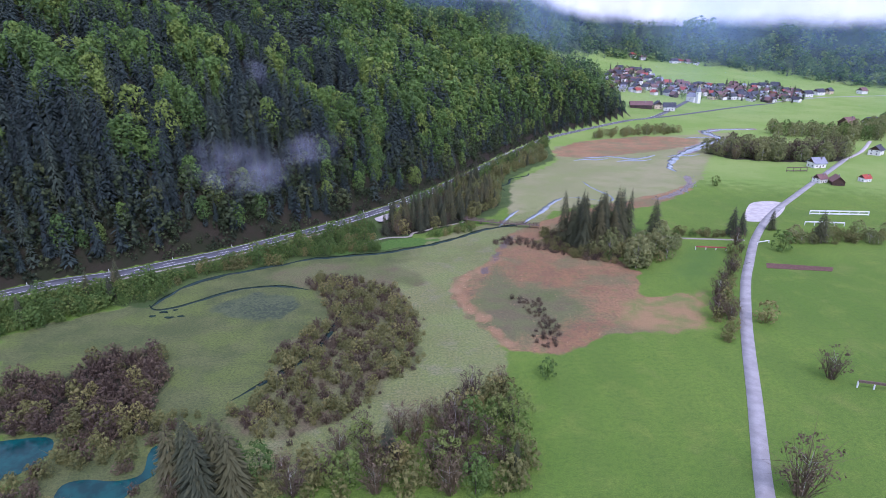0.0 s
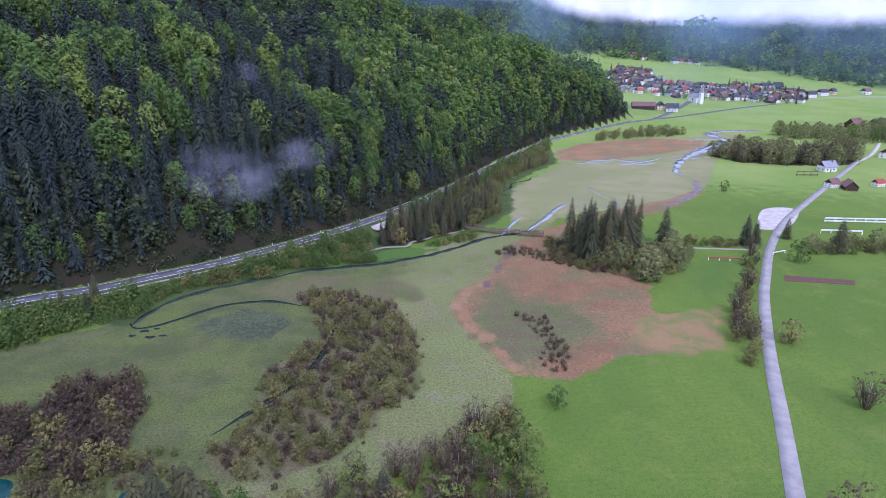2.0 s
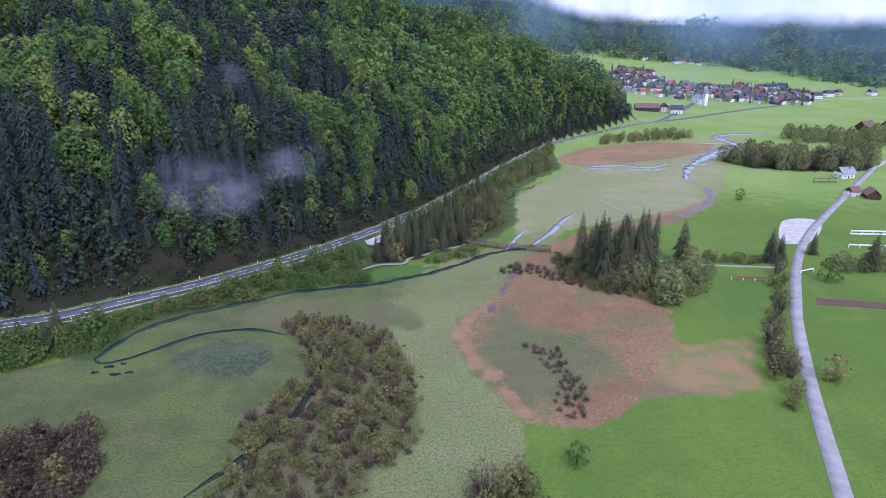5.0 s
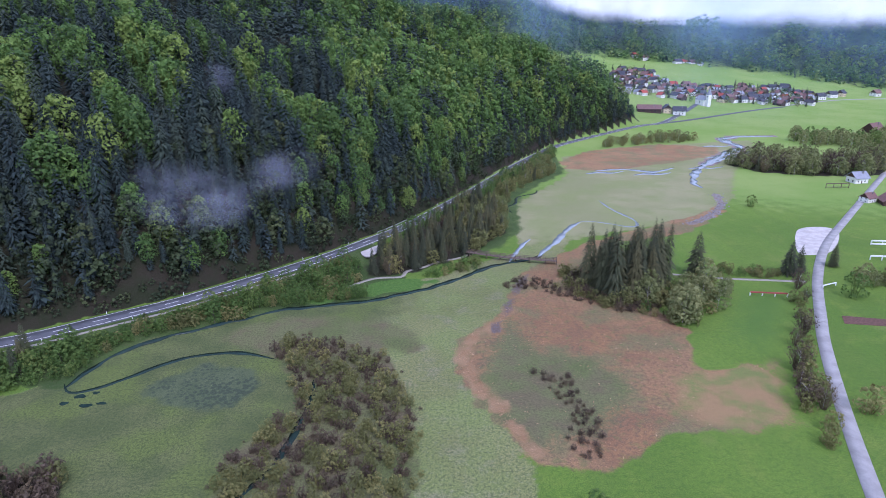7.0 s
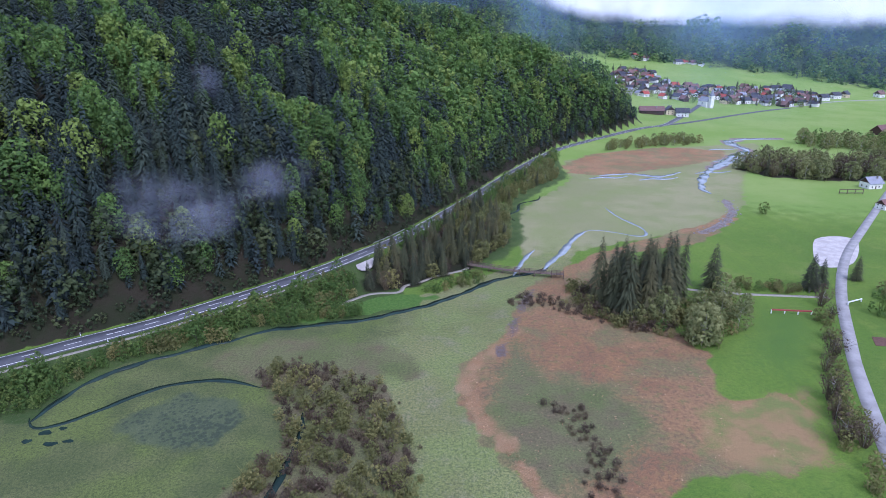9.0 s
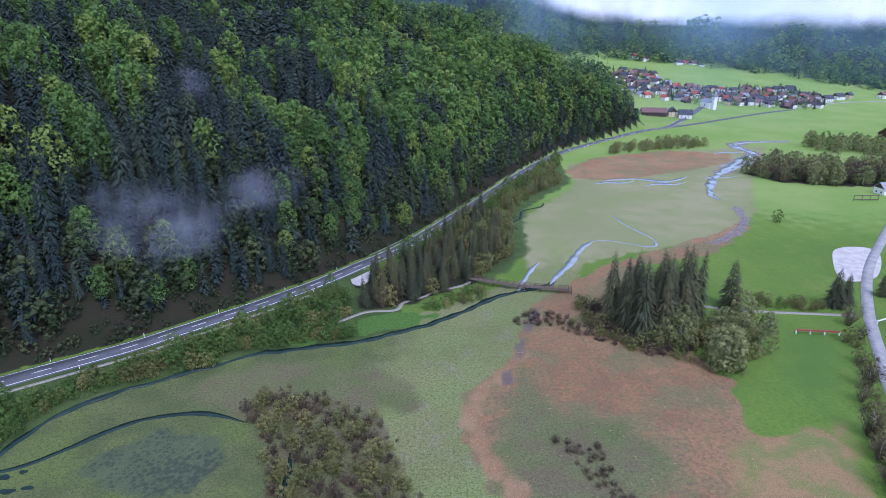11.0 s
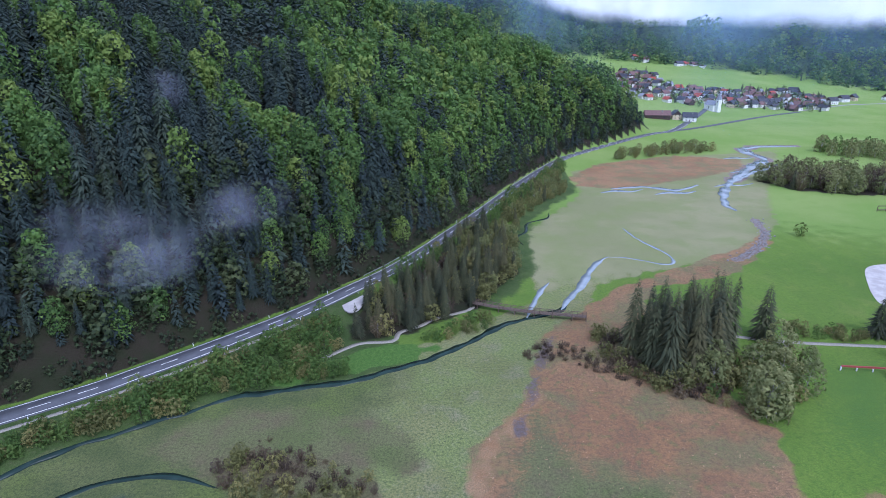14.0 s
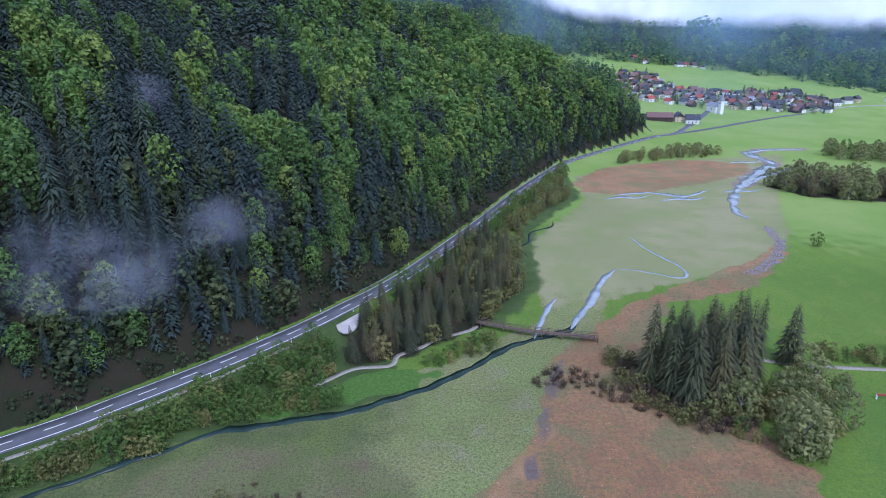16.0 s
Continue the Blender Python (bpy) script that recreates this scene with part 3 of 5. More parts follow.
def ribbon(name, pts, width, mat, lift, label, category="", deep=0.5, parent=None, wobble=0.0, closed=None, level=True):
    """A strip along a smooth line, with its own thickness, that follows the land."""
    c = smooth_line(pts, 1.5)
    t = np.gradient(c, axis=0)
    t /= np.linalg.norm(t, axis=1)[:, None] + 1e-9
    side = np.stack([-t[:, 1], t[:, 0]], 1)
    k = np.arange(len(c)) * 1.5
    k = k * min(1.0, 2.8 / width)
    wl_ = width / 2 * (1 + wobble * (np.sin(k * 0.31) + 0.7 * np.sin(k * 0.83 + 2)))
    wr_ = width / 2 * (1 + wobble * (np.sin(k * 0.27 + 1) + 0.7 * np.sin(k * 0.71)))
    if wobble:
        taper = np.minimum(1, np.minimum(k + 1, k[::-1] + 1) / 12)
        wl_, wr_ = wl_ * taper, wr_ * taper
    l, r = c + side * wl_[:, None], c - side * wr_[:, None]
    zc = height(c[:, 0], c[:, 1]) + lift
    zl = zc if level else height(l[:, 0], l[:, 1]) + lift
    zr = zc if level else height(r[:, 0], r[:, 1]) + lift
    n = len(c)
    v = np.concatenate([np.c_[l, zl], np.c_[r, zr], np.c_[l, zl - deep], np.c_[r, zr - deep]])
    i = np.arange(n - 1)
    f = np.concatenate([np.stack([i + n, i + n + 1, i + 1, i], 1), np.stack([i, i + 1, i + 2 * n + 1, i + 2 * n], 1), np.stack([i + n + 1, i + n, i + 3 * n, i + 3 * n + 1], 1)])
    me = mesh_from(name, v, f)
    me.materials.append(mat)
    ob = new(name, me)
    if parent:
        ob.parent = parent
    elif label:
        tagged(ob, label, category or name, kind="structure")
    return ob


def patch(name, poly, mat, lift, label, category, grow=0.0, rough=1.0):
    """A flat sheet with a smooth, closed outline."""
    ring = smooth_line([*poly, poly[0]], 1.2)[:-1] if rough else np.array(poly, float)
    mid = ring.mean(0)
    z = float(np.mean(height(ring[:, 0], ring[:, 1]))) + lift
    bm = bmesh.new()
    top = [bm.verts.new((*p, z)) for p in ring]
    face = bm.faces.new(top)
    if face.normal.z < 0:
        face.normal_flip()
    ext = bmesh.ops.extrude_face_region(bm, geom=[face])
    bmesh.ops.translate(bm, vec=(0, 0, -0.4), verts=[g for g in ext["geom"] if isinstance(g, bmesh.types.BMVert)])
    bmesh.ops.recalc_face_normals(bm, faces=bm.faces)
    bmesh.ops.triangulate(bm, faces=[f for f in bm.faces if len(f.verts) > 4])
    me = bpy.data.meshes.new(name)
    bm.to_mesh(me)
    me.materials.append(mat)
    return tagged(new(name, me), label, category, kind="structure")


# roads and water
road = ribbon("road", ROAD, 7.2, ASPHALT, 0.25, "grey asphalt main road with white edge lines", "road", 0.8)


def offset_line(pts, off):
    c = smooth_line(pts, 1.5)
    t = np.gradient(c, axis=0)
    t /= np.linalg.norm(t, axis=1)[:, None] + 1e-9
    return c + np.stack([-t[:, 1], t[:, 0]], 1) * off


ROAD_C = smooth_line(ROAD, 1.5)


def road_stripe(name, off, a, b, width):
    pts = offset_line(ROAD, off)[a:b]
    ctr = ROAD_C[a:b]
    z = height(ctr[:, 0], ctr[:, 1]) + 0.265
    t = np.gradient(pts, axis=0)
    t /= np.linalg.norm(t, axis=1)[:, None] + 1e-9
    s = np.stack([-t[:, 1], t[:, 0]], 1) * width / 2
    n, i = len(pts), np.arange(len(pts) - 1)
    me = mesh_from(name, np.concatenate([np.c_[pts + s, z], np.c_[pts - s, z]]), np.stack([i + n, i + n + 1, i + 1, i], 1))
    me.materials.append(PAINT)
    ob = new(name, me)
    ob.parent = road


road_stripe("edge_line", 3.05, 0, 460, 0.26)
road_stripe("edge_line", -3.05, 0, 460, 0.26)
for k in range(0, 420, 7):
    road_stripe("centre_dash", 0.0, k, k + 4, 0.26)

ribbon("road", ROAD2, 6.0, ASPHALT, 0.2, "grey side road across the meadow to the village", "road", 0.6)
ribbon("road", ROAD3, 5.0, LANE_MAT, 0.2, "pale road at the far side of the village", "road", 0.6)
ribbon("lane", LANE, 3.7, LANE_MAT, 0.10, "narrow pale asphalt lane between green meadows", "lane")
ribbon("lane", LANE2, 3.0, GRAVEL_MAT, 0.10, "pale gravel lane to the farm houses", "lane")
patch("gravel_yard", GRAVEL, GRAVEL_MAT, 0.08, "pale gravel parking yard beside the lane", "yard")
ribbon("trail", TRAIL, 1.6, TRAIL_MAT, 0.10, "winding pale boardwalk trail along the marsh", "trail", level=False)
ribbon("trail", TRAILR, 1.8, TRAIL_MAT, 0.10, "pale gravel footpath along the hedge", "trail")
ribbon("trail", offset_line(ROAD[:9], -6.3)[::4], 1.2, TRAIL_MAT, 0.10, "pale gravel footpath beside the main road", "trail", level=False)
ribbon("creek", CREEK, 2.5, CREEK_MAT, 0.05, "dark clear creek winding through the marsh", "water", wobble=0.28)
ribbon("creek", LOOP, 1.7, CREEK_MAT, 0.06, "dark looping side arm of the creek", "water", wobble=0.16)
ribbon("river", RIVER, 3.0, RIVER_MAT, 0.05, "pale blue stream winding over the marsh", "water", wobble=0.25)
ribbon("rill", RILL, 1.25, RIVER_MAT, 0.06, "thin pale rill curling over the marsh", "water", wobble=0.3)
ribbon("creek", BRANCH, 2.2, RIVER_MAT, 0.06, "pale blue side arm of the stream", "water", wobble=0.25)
ribbon("ditch", DITCH, 1.4, CREEK_MAT, 0.06, "narrow dark ditch at the marsh edge", "water", wobble=0.2)
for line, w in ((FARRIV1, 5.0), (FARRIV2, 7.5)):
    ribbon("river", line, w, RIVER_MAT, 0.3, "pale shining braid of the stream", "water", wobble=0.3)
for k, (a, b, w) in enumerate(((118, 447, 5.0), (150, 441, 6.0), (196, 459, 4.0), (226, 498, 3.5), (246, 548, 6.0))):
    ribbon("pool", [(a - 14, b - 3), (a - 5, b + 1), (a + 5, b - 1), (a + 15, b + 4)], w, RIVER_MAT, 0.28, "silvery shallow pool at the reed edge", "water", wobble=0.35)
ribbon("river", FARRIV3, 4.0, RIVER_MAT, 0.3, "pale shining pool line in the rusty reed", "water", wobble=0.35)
patch("pool", POOL1, POOL_MAT, 0.06, "turquoise spring pool among brown shrubs", "water")
patch("pool", POOL2, POOL_MAT, 0.06, "turquoise spring pool with a narrow arm", "water")
patch("soil_bed", BED, SOIL, 0.12, "reddish-brown ploughed soil bed in the meadow", "soil bed", rough=0)


# ---- trees and shrubs ----


def spruce_shape(tiers, per, fat, seed):
    """Sprays of a spruce crown of height 1: drooping boughs in tiers, ragged at the rim."""
    rng = np.random.default_rng(seed)
    sprays = []
    for i in range(tiers):
        z = 0.06 + 0.93 * (i / (tiers - 1)) ** 0.92
        r = fat * (1 - z ** 1.35) ** 0.85 * rng.uniform(0.82, 1.08) + 0.010
        n = max(4, int(per * (0.45 + 0.7 * (1 - z)) + 0.5))
        for j in range(n):
            a = 6.283 * (j + rng.uniform(-0.4, 0.4)) / n + i * 2.4
            k, w = r * rng.uniform(0.62, 1.2), 6.283 / n * rng.uniform(0.5, 0.85)
            drop, dz = k * rng.uniform(0.15, 0.5), rng.uniform(-0.8, 0.8) / tiers
            q = rng.uniform(0.75, 1.0)
            pts = [(0.52 * k * q, w, 0.08 * k), (1.06 * k, rng.uniform(-0.12, 0.12), -drop), (0.52 * k, -w, 0.04 * k)]
            sprays.append([(p * math.cos(a + t), p * math.sin(a + t), z + dz + h) for p, t, h in pts])
    return np.array(sprays)


def leafy_shape(lobes, per, leaf, wide, low, seed, flat=0.9, sparse=0.0):
    """Sprays of leaves over the rounded boughs of an egg-shaped broadleaf crown of height 1."""
    rng = np.random.default_rng(seed)
    sprays = []
    for i in range(lobes):
        t = (i + rng.uniform(0.1, 0.9)) / lobes
        a = 2.4 * i + rng.uniform(-0.5, 0.5)
        r = wide * 2.0 * t ** 0.45 * (1 - t) ** 0.55 * rng.uniform(0.8, 1.15)
        R = rng.uniform(0.10, 0.17) * (1 - low) * (1.15 - 0.45 * t)
        c = np.array([r * math.cos(a), r * math.sin(a), low + (1 - low) * (0.10 + 0.84 * t) - R * 0.5])
        out = np.array([math.cos(a) * 0.55, math.sin(a) * 0.55, 0.55])
        for j in range(per):
            n = rng.normal(size=3)
            n = n / np.linalg.norm(n) + out
            n /= np.linalg.norm(n)
            p = c + n * R * rng.uniform(0.72 - sparse, 1.12)
            n = n + rng.normal(size=3) * 0.27
            n /= np.linalg.norm(n)
            u = np.cross(n, rng.normal(size=3))
            u /= np.linalg.norm(u)
            v = np.cross(n, u)
            s = leaf * rng.uniform(0.7, 1.4)
            sprays.append([p - u * s - v * s * 0.6 * flat, p + u * s - v * s * 0.5 * flat, p + v * s * 1.25 * flat])
    return np.array(sprays)


def twig_shape(stems, seed, wide=0.4, thick=0.012):
    """Bare rods that fan out and fork, height 1."""
    rng = np.random.default_rng(seed)
    sprays = []
    for i in range(stems):
        a, r = rng.uniform(0, 6.28), wide * math.sqrt(rng.uniform(0, 1))
        top = np.array([r * math.cos(a), r * math.sin(a), rng.uniform(0.55, 1.0) * (1 - 0.35 * (r / wide) ** 2)])
        base = np.array([top[0] * 0.25, top[1] * 0.25, 0.0])
        for k in range(3):
            b2 = base + (top - base) * 0.3 * k
            t2 = top + rng.normal(size=3) * 0.09 * k
            w = np.cross(t2 - b2, rng.normal(size=3))
            w *= thick / (np.linalg.norm(w) + 1e-9)
            sprays.append([b2 - w, b2 + w, t2])
    return np.array(sprays)


def sprays_mesh(name, quads, mat, tint=None):
    q = np.asarray(quads, np.float32)
    n = q.shape[1]
    me = mesh_from(name, q.reshape(-1, 3), np.arange(len(q) * n).reshape(-1, n))
    if tint is not None:
        mask(me, "tint", np.repeat(tint, n))
    me.materials.append(mat)
    return me


def trunk_mesh(name, h, r, mat, limbs, seed):
    """A tapered, slightly bent trunk with a few limbs."""
    rng = np.random.default_rng(seed)
    v, f = [], []

    def tube(p0, p1, r0, r1, rings=4, sides=6):
        base = len(v)
        p0, p1 = np.array(p0, float), np.array(p1, float)
        d = (p1 - p0) / np.linalg.norm(p1 - p0)
        u = np.cross(d, (0.3, 0.9, 0.2))
        u /= np.linalg.norm(u)
        w = np.cross(d, u)
        for i in range(rings):
            t = i / (rings - 1)
            c = p0 + (p1 - p0) * t + rng.normal(size=3) * 0.006 * h * (0 < i < rings - 1)
            for j in range(sides):
                a = 6.283 * j / sides
                v.append(c + (u * math.cos(a) + w * math.sin(a)) * (r0 + (r1 - r0) * t))
        for i in range(rings - 1):
            for j in range(sides):
                f.append((base + i * sides + j, base + i * sides + (j + 1) % sides, base + (i + 1) * sides + (j + 1) % sides, base + (i + 1) * sides + j))

    tube((0, 0, -0.4), (0, 0, h), r, r * 0.15, 5)
    for i in range(limbs):
        a, z = rng.uniform(0, 6.28), h * rng.uniform(0.3, 0.75)
        l = h * rng.uniform(0.18, 0.32)
        tube((0, 0, z), (l * math.cos(a), l * math.sin(a), z + l * 0.9), r * 0.4, r * 0.08, 3, 4)
    me = mesh_from(name, np.array(v), np.array(f))
    me.materials.append(mat)
    return me


def tree_kind(name, label, category, group, h, shape, mat, trunk_r, bark, limbs, seed):
    """A tree of height h out of a crown of sprays and a trunk; waits far under the land until it is copied."""
    root = new(name)
    root.empty_display_size = 0.5
    tagged(root, label, category, group)
    crown = new("crown", sprays_mesh("crown", shape * h, mat))
    crown.parent = root
    trunk = new("trunk", trunk_mesh("trunk", h * (0.93 if limbs == 0 else 0.72), trunk_r, bark, limbs, seed))
    trunk.parent = root
    return root


def drop_kind(root):
    for o in (*root.children_recursive, root):
        bpy.data.objects.remove(o)


def stand(root, x, y, s, rng, lean=1.5, z=None):
    z = float(height(x, y)) if z is None else float(z)
    ob = copy_thing(root, pose(x, y, z - 0.05, rng.uniform(-lean, lean), rng.uniform(-lean, lean), rng.uniform(0, 360)))
    ob.scale = (s * rng.uniform(0.9, 1.12), s * rng.uniform(0.9, 1.12), s)
    return ob


def spread(poly, gap, seed, edge=0.0, jitter=0.45):
    """Places inside a polygon, about gap metres apart."""
    rng = np.random.default_rng(seed)
    p = np.array(poly)
    (x0, y0), (x1, y1) = p.min(0), p.max(0)
    X, Y = np.meshgrid(np.arange(float(x0), x1, gap), np.arange(float(y0), y1, gap * 0.87))
    X[1::2] += gap / 2
    x = X.ravel() + rng.uniform(-jitter, jitter, X.size) * gap
    y = Y.ravel() + rng.uniform(-jitter, jitter, X.size) * gap
    keep = inside(x, y, poly) > edge
    return x[keep], y[keep]


def mass(name, shapes, x, y, h, mat, label, category, seed, fat=1.0):
    """Many trees in one mesh, for woods that nobody could count."""
    rng = np.random.default_rng(seed)
    z = height(x, y) - 0.3
    pick = rng.integers(0, len(shapes), len(x))
    quads, tints = [], []
    for s, shape in enumerate(shapes):
        k = np.where(pick == s)[0]
        if not len(k):
            continue
        a = rng.uniform(0, 6.283, len(k))
        c, d = np.cos(a)[:, None, None], np.sin(a)[:, None, None]
        hh, w = h[k][:, None, None], (h[k] * rng.uniform(0.85, 1.2, len(k)) * fat)[:, None, None]
        X, Y, Z = shape[None, :, :, 0], shape[None, :, :, 1], shape[None, :, :, 2]
        q = np.stack([(X * c - Y * d) * w + x[k][:, None, None], (X * d + Y * c) * w + y[k][:, None, None], Z * hh + z[k][:, None, None]], -1)
        quads.append(q.reshape(-1, shape.shape[1], 3))
        tints.append(np.repeat(rng.uniform(0, 1, len(k)), len(shape)))
    me = sprays_mesh(name, np.concatenate(quads), mat, np.concatenate(tints))
    return tagged(new(name, me), label, category, kind="stuff")


def build_forest():
    rng = np.random.default_rng(21)
    x, y = spread([(-330, 80), (-230, 120), *ROAD[:20], (232, 690), (196, 735), (100, 785), (-20, 822), (-140, 920), (-330, 720), (-420, 400)], 6.9, 4, 8.5)
    d = inside(x, y, HILL)
    # thinner where only the crowns of the upper slope show
    far = np.hypot(x, y - 60)
    keep = rng.uniform(size=len(x)) < np.clip(1.5 - far / 1100, 0.35, 1)
    x, y, d, far = x[keep], y[keep], d[keep], far[keep]
    # the upper slope is thinned: only its first crowns rise over the rest
    high = height(x, y) > 98 + 0.09 * y
    keep = ~high | (rng.uniform(size=len(x)) < 0.2)
    x, y, d, far = x[keep], y[keep], d[keep], far[keep]
    patchy = waves(x, y, 62, 31) + 0.5 * waves(x, y, 23, 8) + rng.normal(size=len(x)) * 0.45
    bearing = np.degrees(np.arctan2(x + 2, y - 60))
    leafy = patchy + 0.40 * step(-bearing, 19, 26) * step(d, 30, 60) + 0.75 * step(bearing, -14, -6) + 0.3 * step(bearing, -6, 2) > 0.66
    h = np.where(leafy, rng.uniform(15, 24, len(x)), rng.uniform(16, 29, len(x))) * (0.55 + 0.45 * step(d, 8, 30))
    sp = [spruce_shape(30, 13, 0.170, s) for s in range(5)]
    sp_far = [spruce_shape(12, 8, 0.18, s) for s in range(5)]
    lf = [leafy_shape(28, 16, 0.030, 0.175, 0.06, s) for s in range(5)]
    lf_far = [leafy_shape(15, 8, 0.052, 0.170, 0.06, s) for s in range(5)]
    for flag, name, label, shapes, mat, bark in (
        (False, "spruce_tree", "tall dark spruce on the forest slope", [spruce_shape(40, 18, 0.16, s) for s in range(40, 44)], SPRUCE, BARK),
        (True, "beech_tree", "fresh light-green beech on the forest slope", [leafy_shape(34, 22, 0.026, 0.170, 0.06, s) for s in range(40, 44)], BEECH, BARK),
    ):
        roots = [tree_kind(name, label, "tree", "trees of the forest slope", 20, s, mat, 0.22, bark, 4 if flag else 0, 3) for s in shapes]
        mine = np.where((leafy == flag))[0]
        mine = mine[np.argsort(far[mine])][:150]
        zz = dict(zip(mine, height(x[mine], y[mine])))
        for i in mine:
            stand(roots[rng.integers(len(roots))], x[i], y[i], h[i] / 20, rng, 1.5, zz[i])
        for r in roots:
            drop_kind(r)
        rest = np.setdiff1d(np.where(leafy == flag)[0], mine)
        for nearby in (True, False):
            some = rest[(far[rest] < 360) == nearby]
            shapes = (lf if nearby else lf_far) if flag else (sp if nearby else sp_far)
            mass("beech_forest" if flag else "spruce_forest", shapes, x[some], y[some], h[some], mat,
                 "light-green spring beeches between the spruces" if flag else "dense dark spruce forest on the steep slope", "forest", 5 + flag)
    # underwood at the foot of the slope
    x, y = spread([(-330, 80), (-230, 120), *ROAD[:20], (200, 690), (60, 560), (-60, 400), (-150, 290), (-330, 200)], 3.9, 14, 5.4)
    d = inside(x, y, HILL)
    keep = (d < 26) & (rng.uniform(size=len(x)) < 0.8) & (np.hypot(x, y) < 780)
    x, y = x[keep], y[keep]
    mass("underwood", [leafy_shape(9, 10, 0.09, 0.34, 0.0, s) for s in range(4)], x, y, rng.uniform(2.0, 5.5, len(x)), UNDERWOOD, "dark tangled underwood along the forest edge", "underwood", 15)
    # younger trees crowd the forest edge
    x, y = spread([(-330, 80), (-230, 120), *ROAD[:20], (232, 690), (200, 720), (60, 600), (-60, 420), (-150, 300), (-330, 210)], 4.8, 16, 8.0)
    d = inside(x, y, HILL)
    keep = (d < 46) & (rng.uniform(size=len(x)) < 0.85)
    x, y = x[keep], y[keep]
    dark = rng.uniform(size=len(x)) + 0.3 * waves(x, y, 30, 6) < 0.6
    mass("young_spruce_edge", [spruce_shape(18, 9, 0.18, s) for s in range(4)], x[dark], y[dark], rng.uniform(9, 19, dark.sum()), SPRUCE, "young spruces crowding the forest edge", "forest", 18)
    mass("young_leafy_edge", [leafy_shape(18, 11, 0.045, 0.18, 0.02, s) for s in range(4)], x[~dark], y[~dark], rng.uniform(7, 16, (~dark).sum()), UNDERWOOD, "dark young leafy trees at the forest edge", "forest", 19)
    # far hills
    x, y = spread([(345, 1245), (480, 1235), (640, 1145), (800, 1005), (1300, 895), (2300, 815), (2400, 1150), (1400, 1240), (900, 1400), (600, 1560), (300, 1640), (-60, 1560)], 11.0, 6, -8)
    x2, y2 = spread([(-200, 1090), (-90, 1082), (180, 1132), (345, 1250), (300, 1500), (-350, 1500), (-300, 1100)], 11.0, 7, 0)
    x, y = np.concatenate([x, x2]), np.concatenate([y, y2])
    f = np.maximum(inside(x, y, FAR_HILL), inside(x, y, HILL))
    f = np.where((x > -75) & (x < 135) & (y > 1385), -99, f)
    x, y, f = x[f > -8], y[f > -8], f[f > -8]
    keep = rng.uniform(size=len(x)) < np.clip(1.9 - np.hypot(x, y) / 1900, 0.4, 1)
    x, y, f = x[keep], y[keep], f[keep]
    leafy = waves(x, y, 120, 12) + 0.5 * waves(x, y, 45, 3) + rng.normal(size=len(x)) * 0.35 + 0.5 * step(-f, -130, -20) > 0.35
    h = rng.uniform(16, 27, len(x))
    mass("far_spruce_forest", [spruce_shape(5, 6, 0.20, s) for s in range(4)], x[~leafy], y[~leafy], h[~leafy], SPRUCE, "dark spruce woods on the far misty hills", "forest", 8, 1.25)
    mass("far_beech_forest", [leafy_shape(7, 5, 0.105, 0.20, 0.05, s) for s in range(4)], x[leafy], y[leafy], h[leafy] * 0.85, BEECH, "light-green woods at the foot of the far hills", "forest", 9, 1.2)


build_forest()

SPRUCES = [tree_kind("spruce_tree", "tall dark green spruce with drooping boughs", "tree", "spruces in the valley", 20, spruce_shape(42, 20, 0.185, s), VALLEY_SPRUCE, 0.26, BARK, 0, s) for s in range(60, 64)]
LEAFY = [tree_kind("broadleaf_tree", "young broadleaf tree with fresh spring leaves", "tree", "broadleaf trees in the valley", 12, leafy_shape(26, 22, 0.028, 0.25, 0.06, s), BANK_LEAF, 0.16, BARK, 6, s) for s in range(70, 74)]
WILLOWS = [tree_kind("willow_tree", "pale grey-green willow with fine hanging twigs", "tree", "willows in the valley", 12, leafy_shape(26, 22, 0.024, 0.27, 0.0, s, 1.6), WILLOW, 0.16, PALE_BARK, 7, s) for s in range(80, 84)]
BARE = [tree_kind("bare_tree", "nearly bare brown tree with fine twigs", "tree", "bare trees in the valley", 12, np.concatenate([leafy_shape(20, 18, 0.022, 0.26, 0.15, s, 0.6, 0.5), twig_shape(60, s, 0.32, 0.006)]), BROWN, 0.15, PALE_BARK, 8, s) for s in range(90, 93)]


def shrub_kind(name, label, group, shape, mat):
    root = new(name)
    tagged(root, label, "shrub", group)
    for part_name, q in shape:
        o = new(part_name, sprays_mesh(part_name, q * 4.0, mat))
        o.parent = root
    return root


BROWN_SHRUBS = [shrub_kind("brown_shrub", "leafless purple-brown willow shrub in the marsh", "brown marsh shrubs", [("branchwork", twig_shape(34, s, 0.46, 0.014)), ("crown", leafy_shape(17, 15, 0.036, 0.38, 0.0, s, 1.1, 0.35))], BROWN) for s in range(100, 105)]
OLIVE_SHRUBS = [shrub_kind("olive_shrub", "olive-green alder shrub in fresh leaf", "olive marsh shrubs", [("branchwork", twig_shape(16, s, 0.36, 0.012)), ("crown", leafy_shape(19, 15, 0.038, 0.30, 0.0, s, 1.1))], OLIVE_BUSH) for s in range(110, 115)]
GREEN_SHRUBS = [shrub_kind("green_shrub", "bright green leafy shrub by the water", "green shrubs", [("branchwork", twig_shape(12, s, 0.3, 0.012)), ("crown", leafy_shape(18, 16, 0.042, 0.34, 0.0, s))], BANK_LEAF) for s in range(120, 124)]


QUOTA = 290
used, left_over = {}, {}


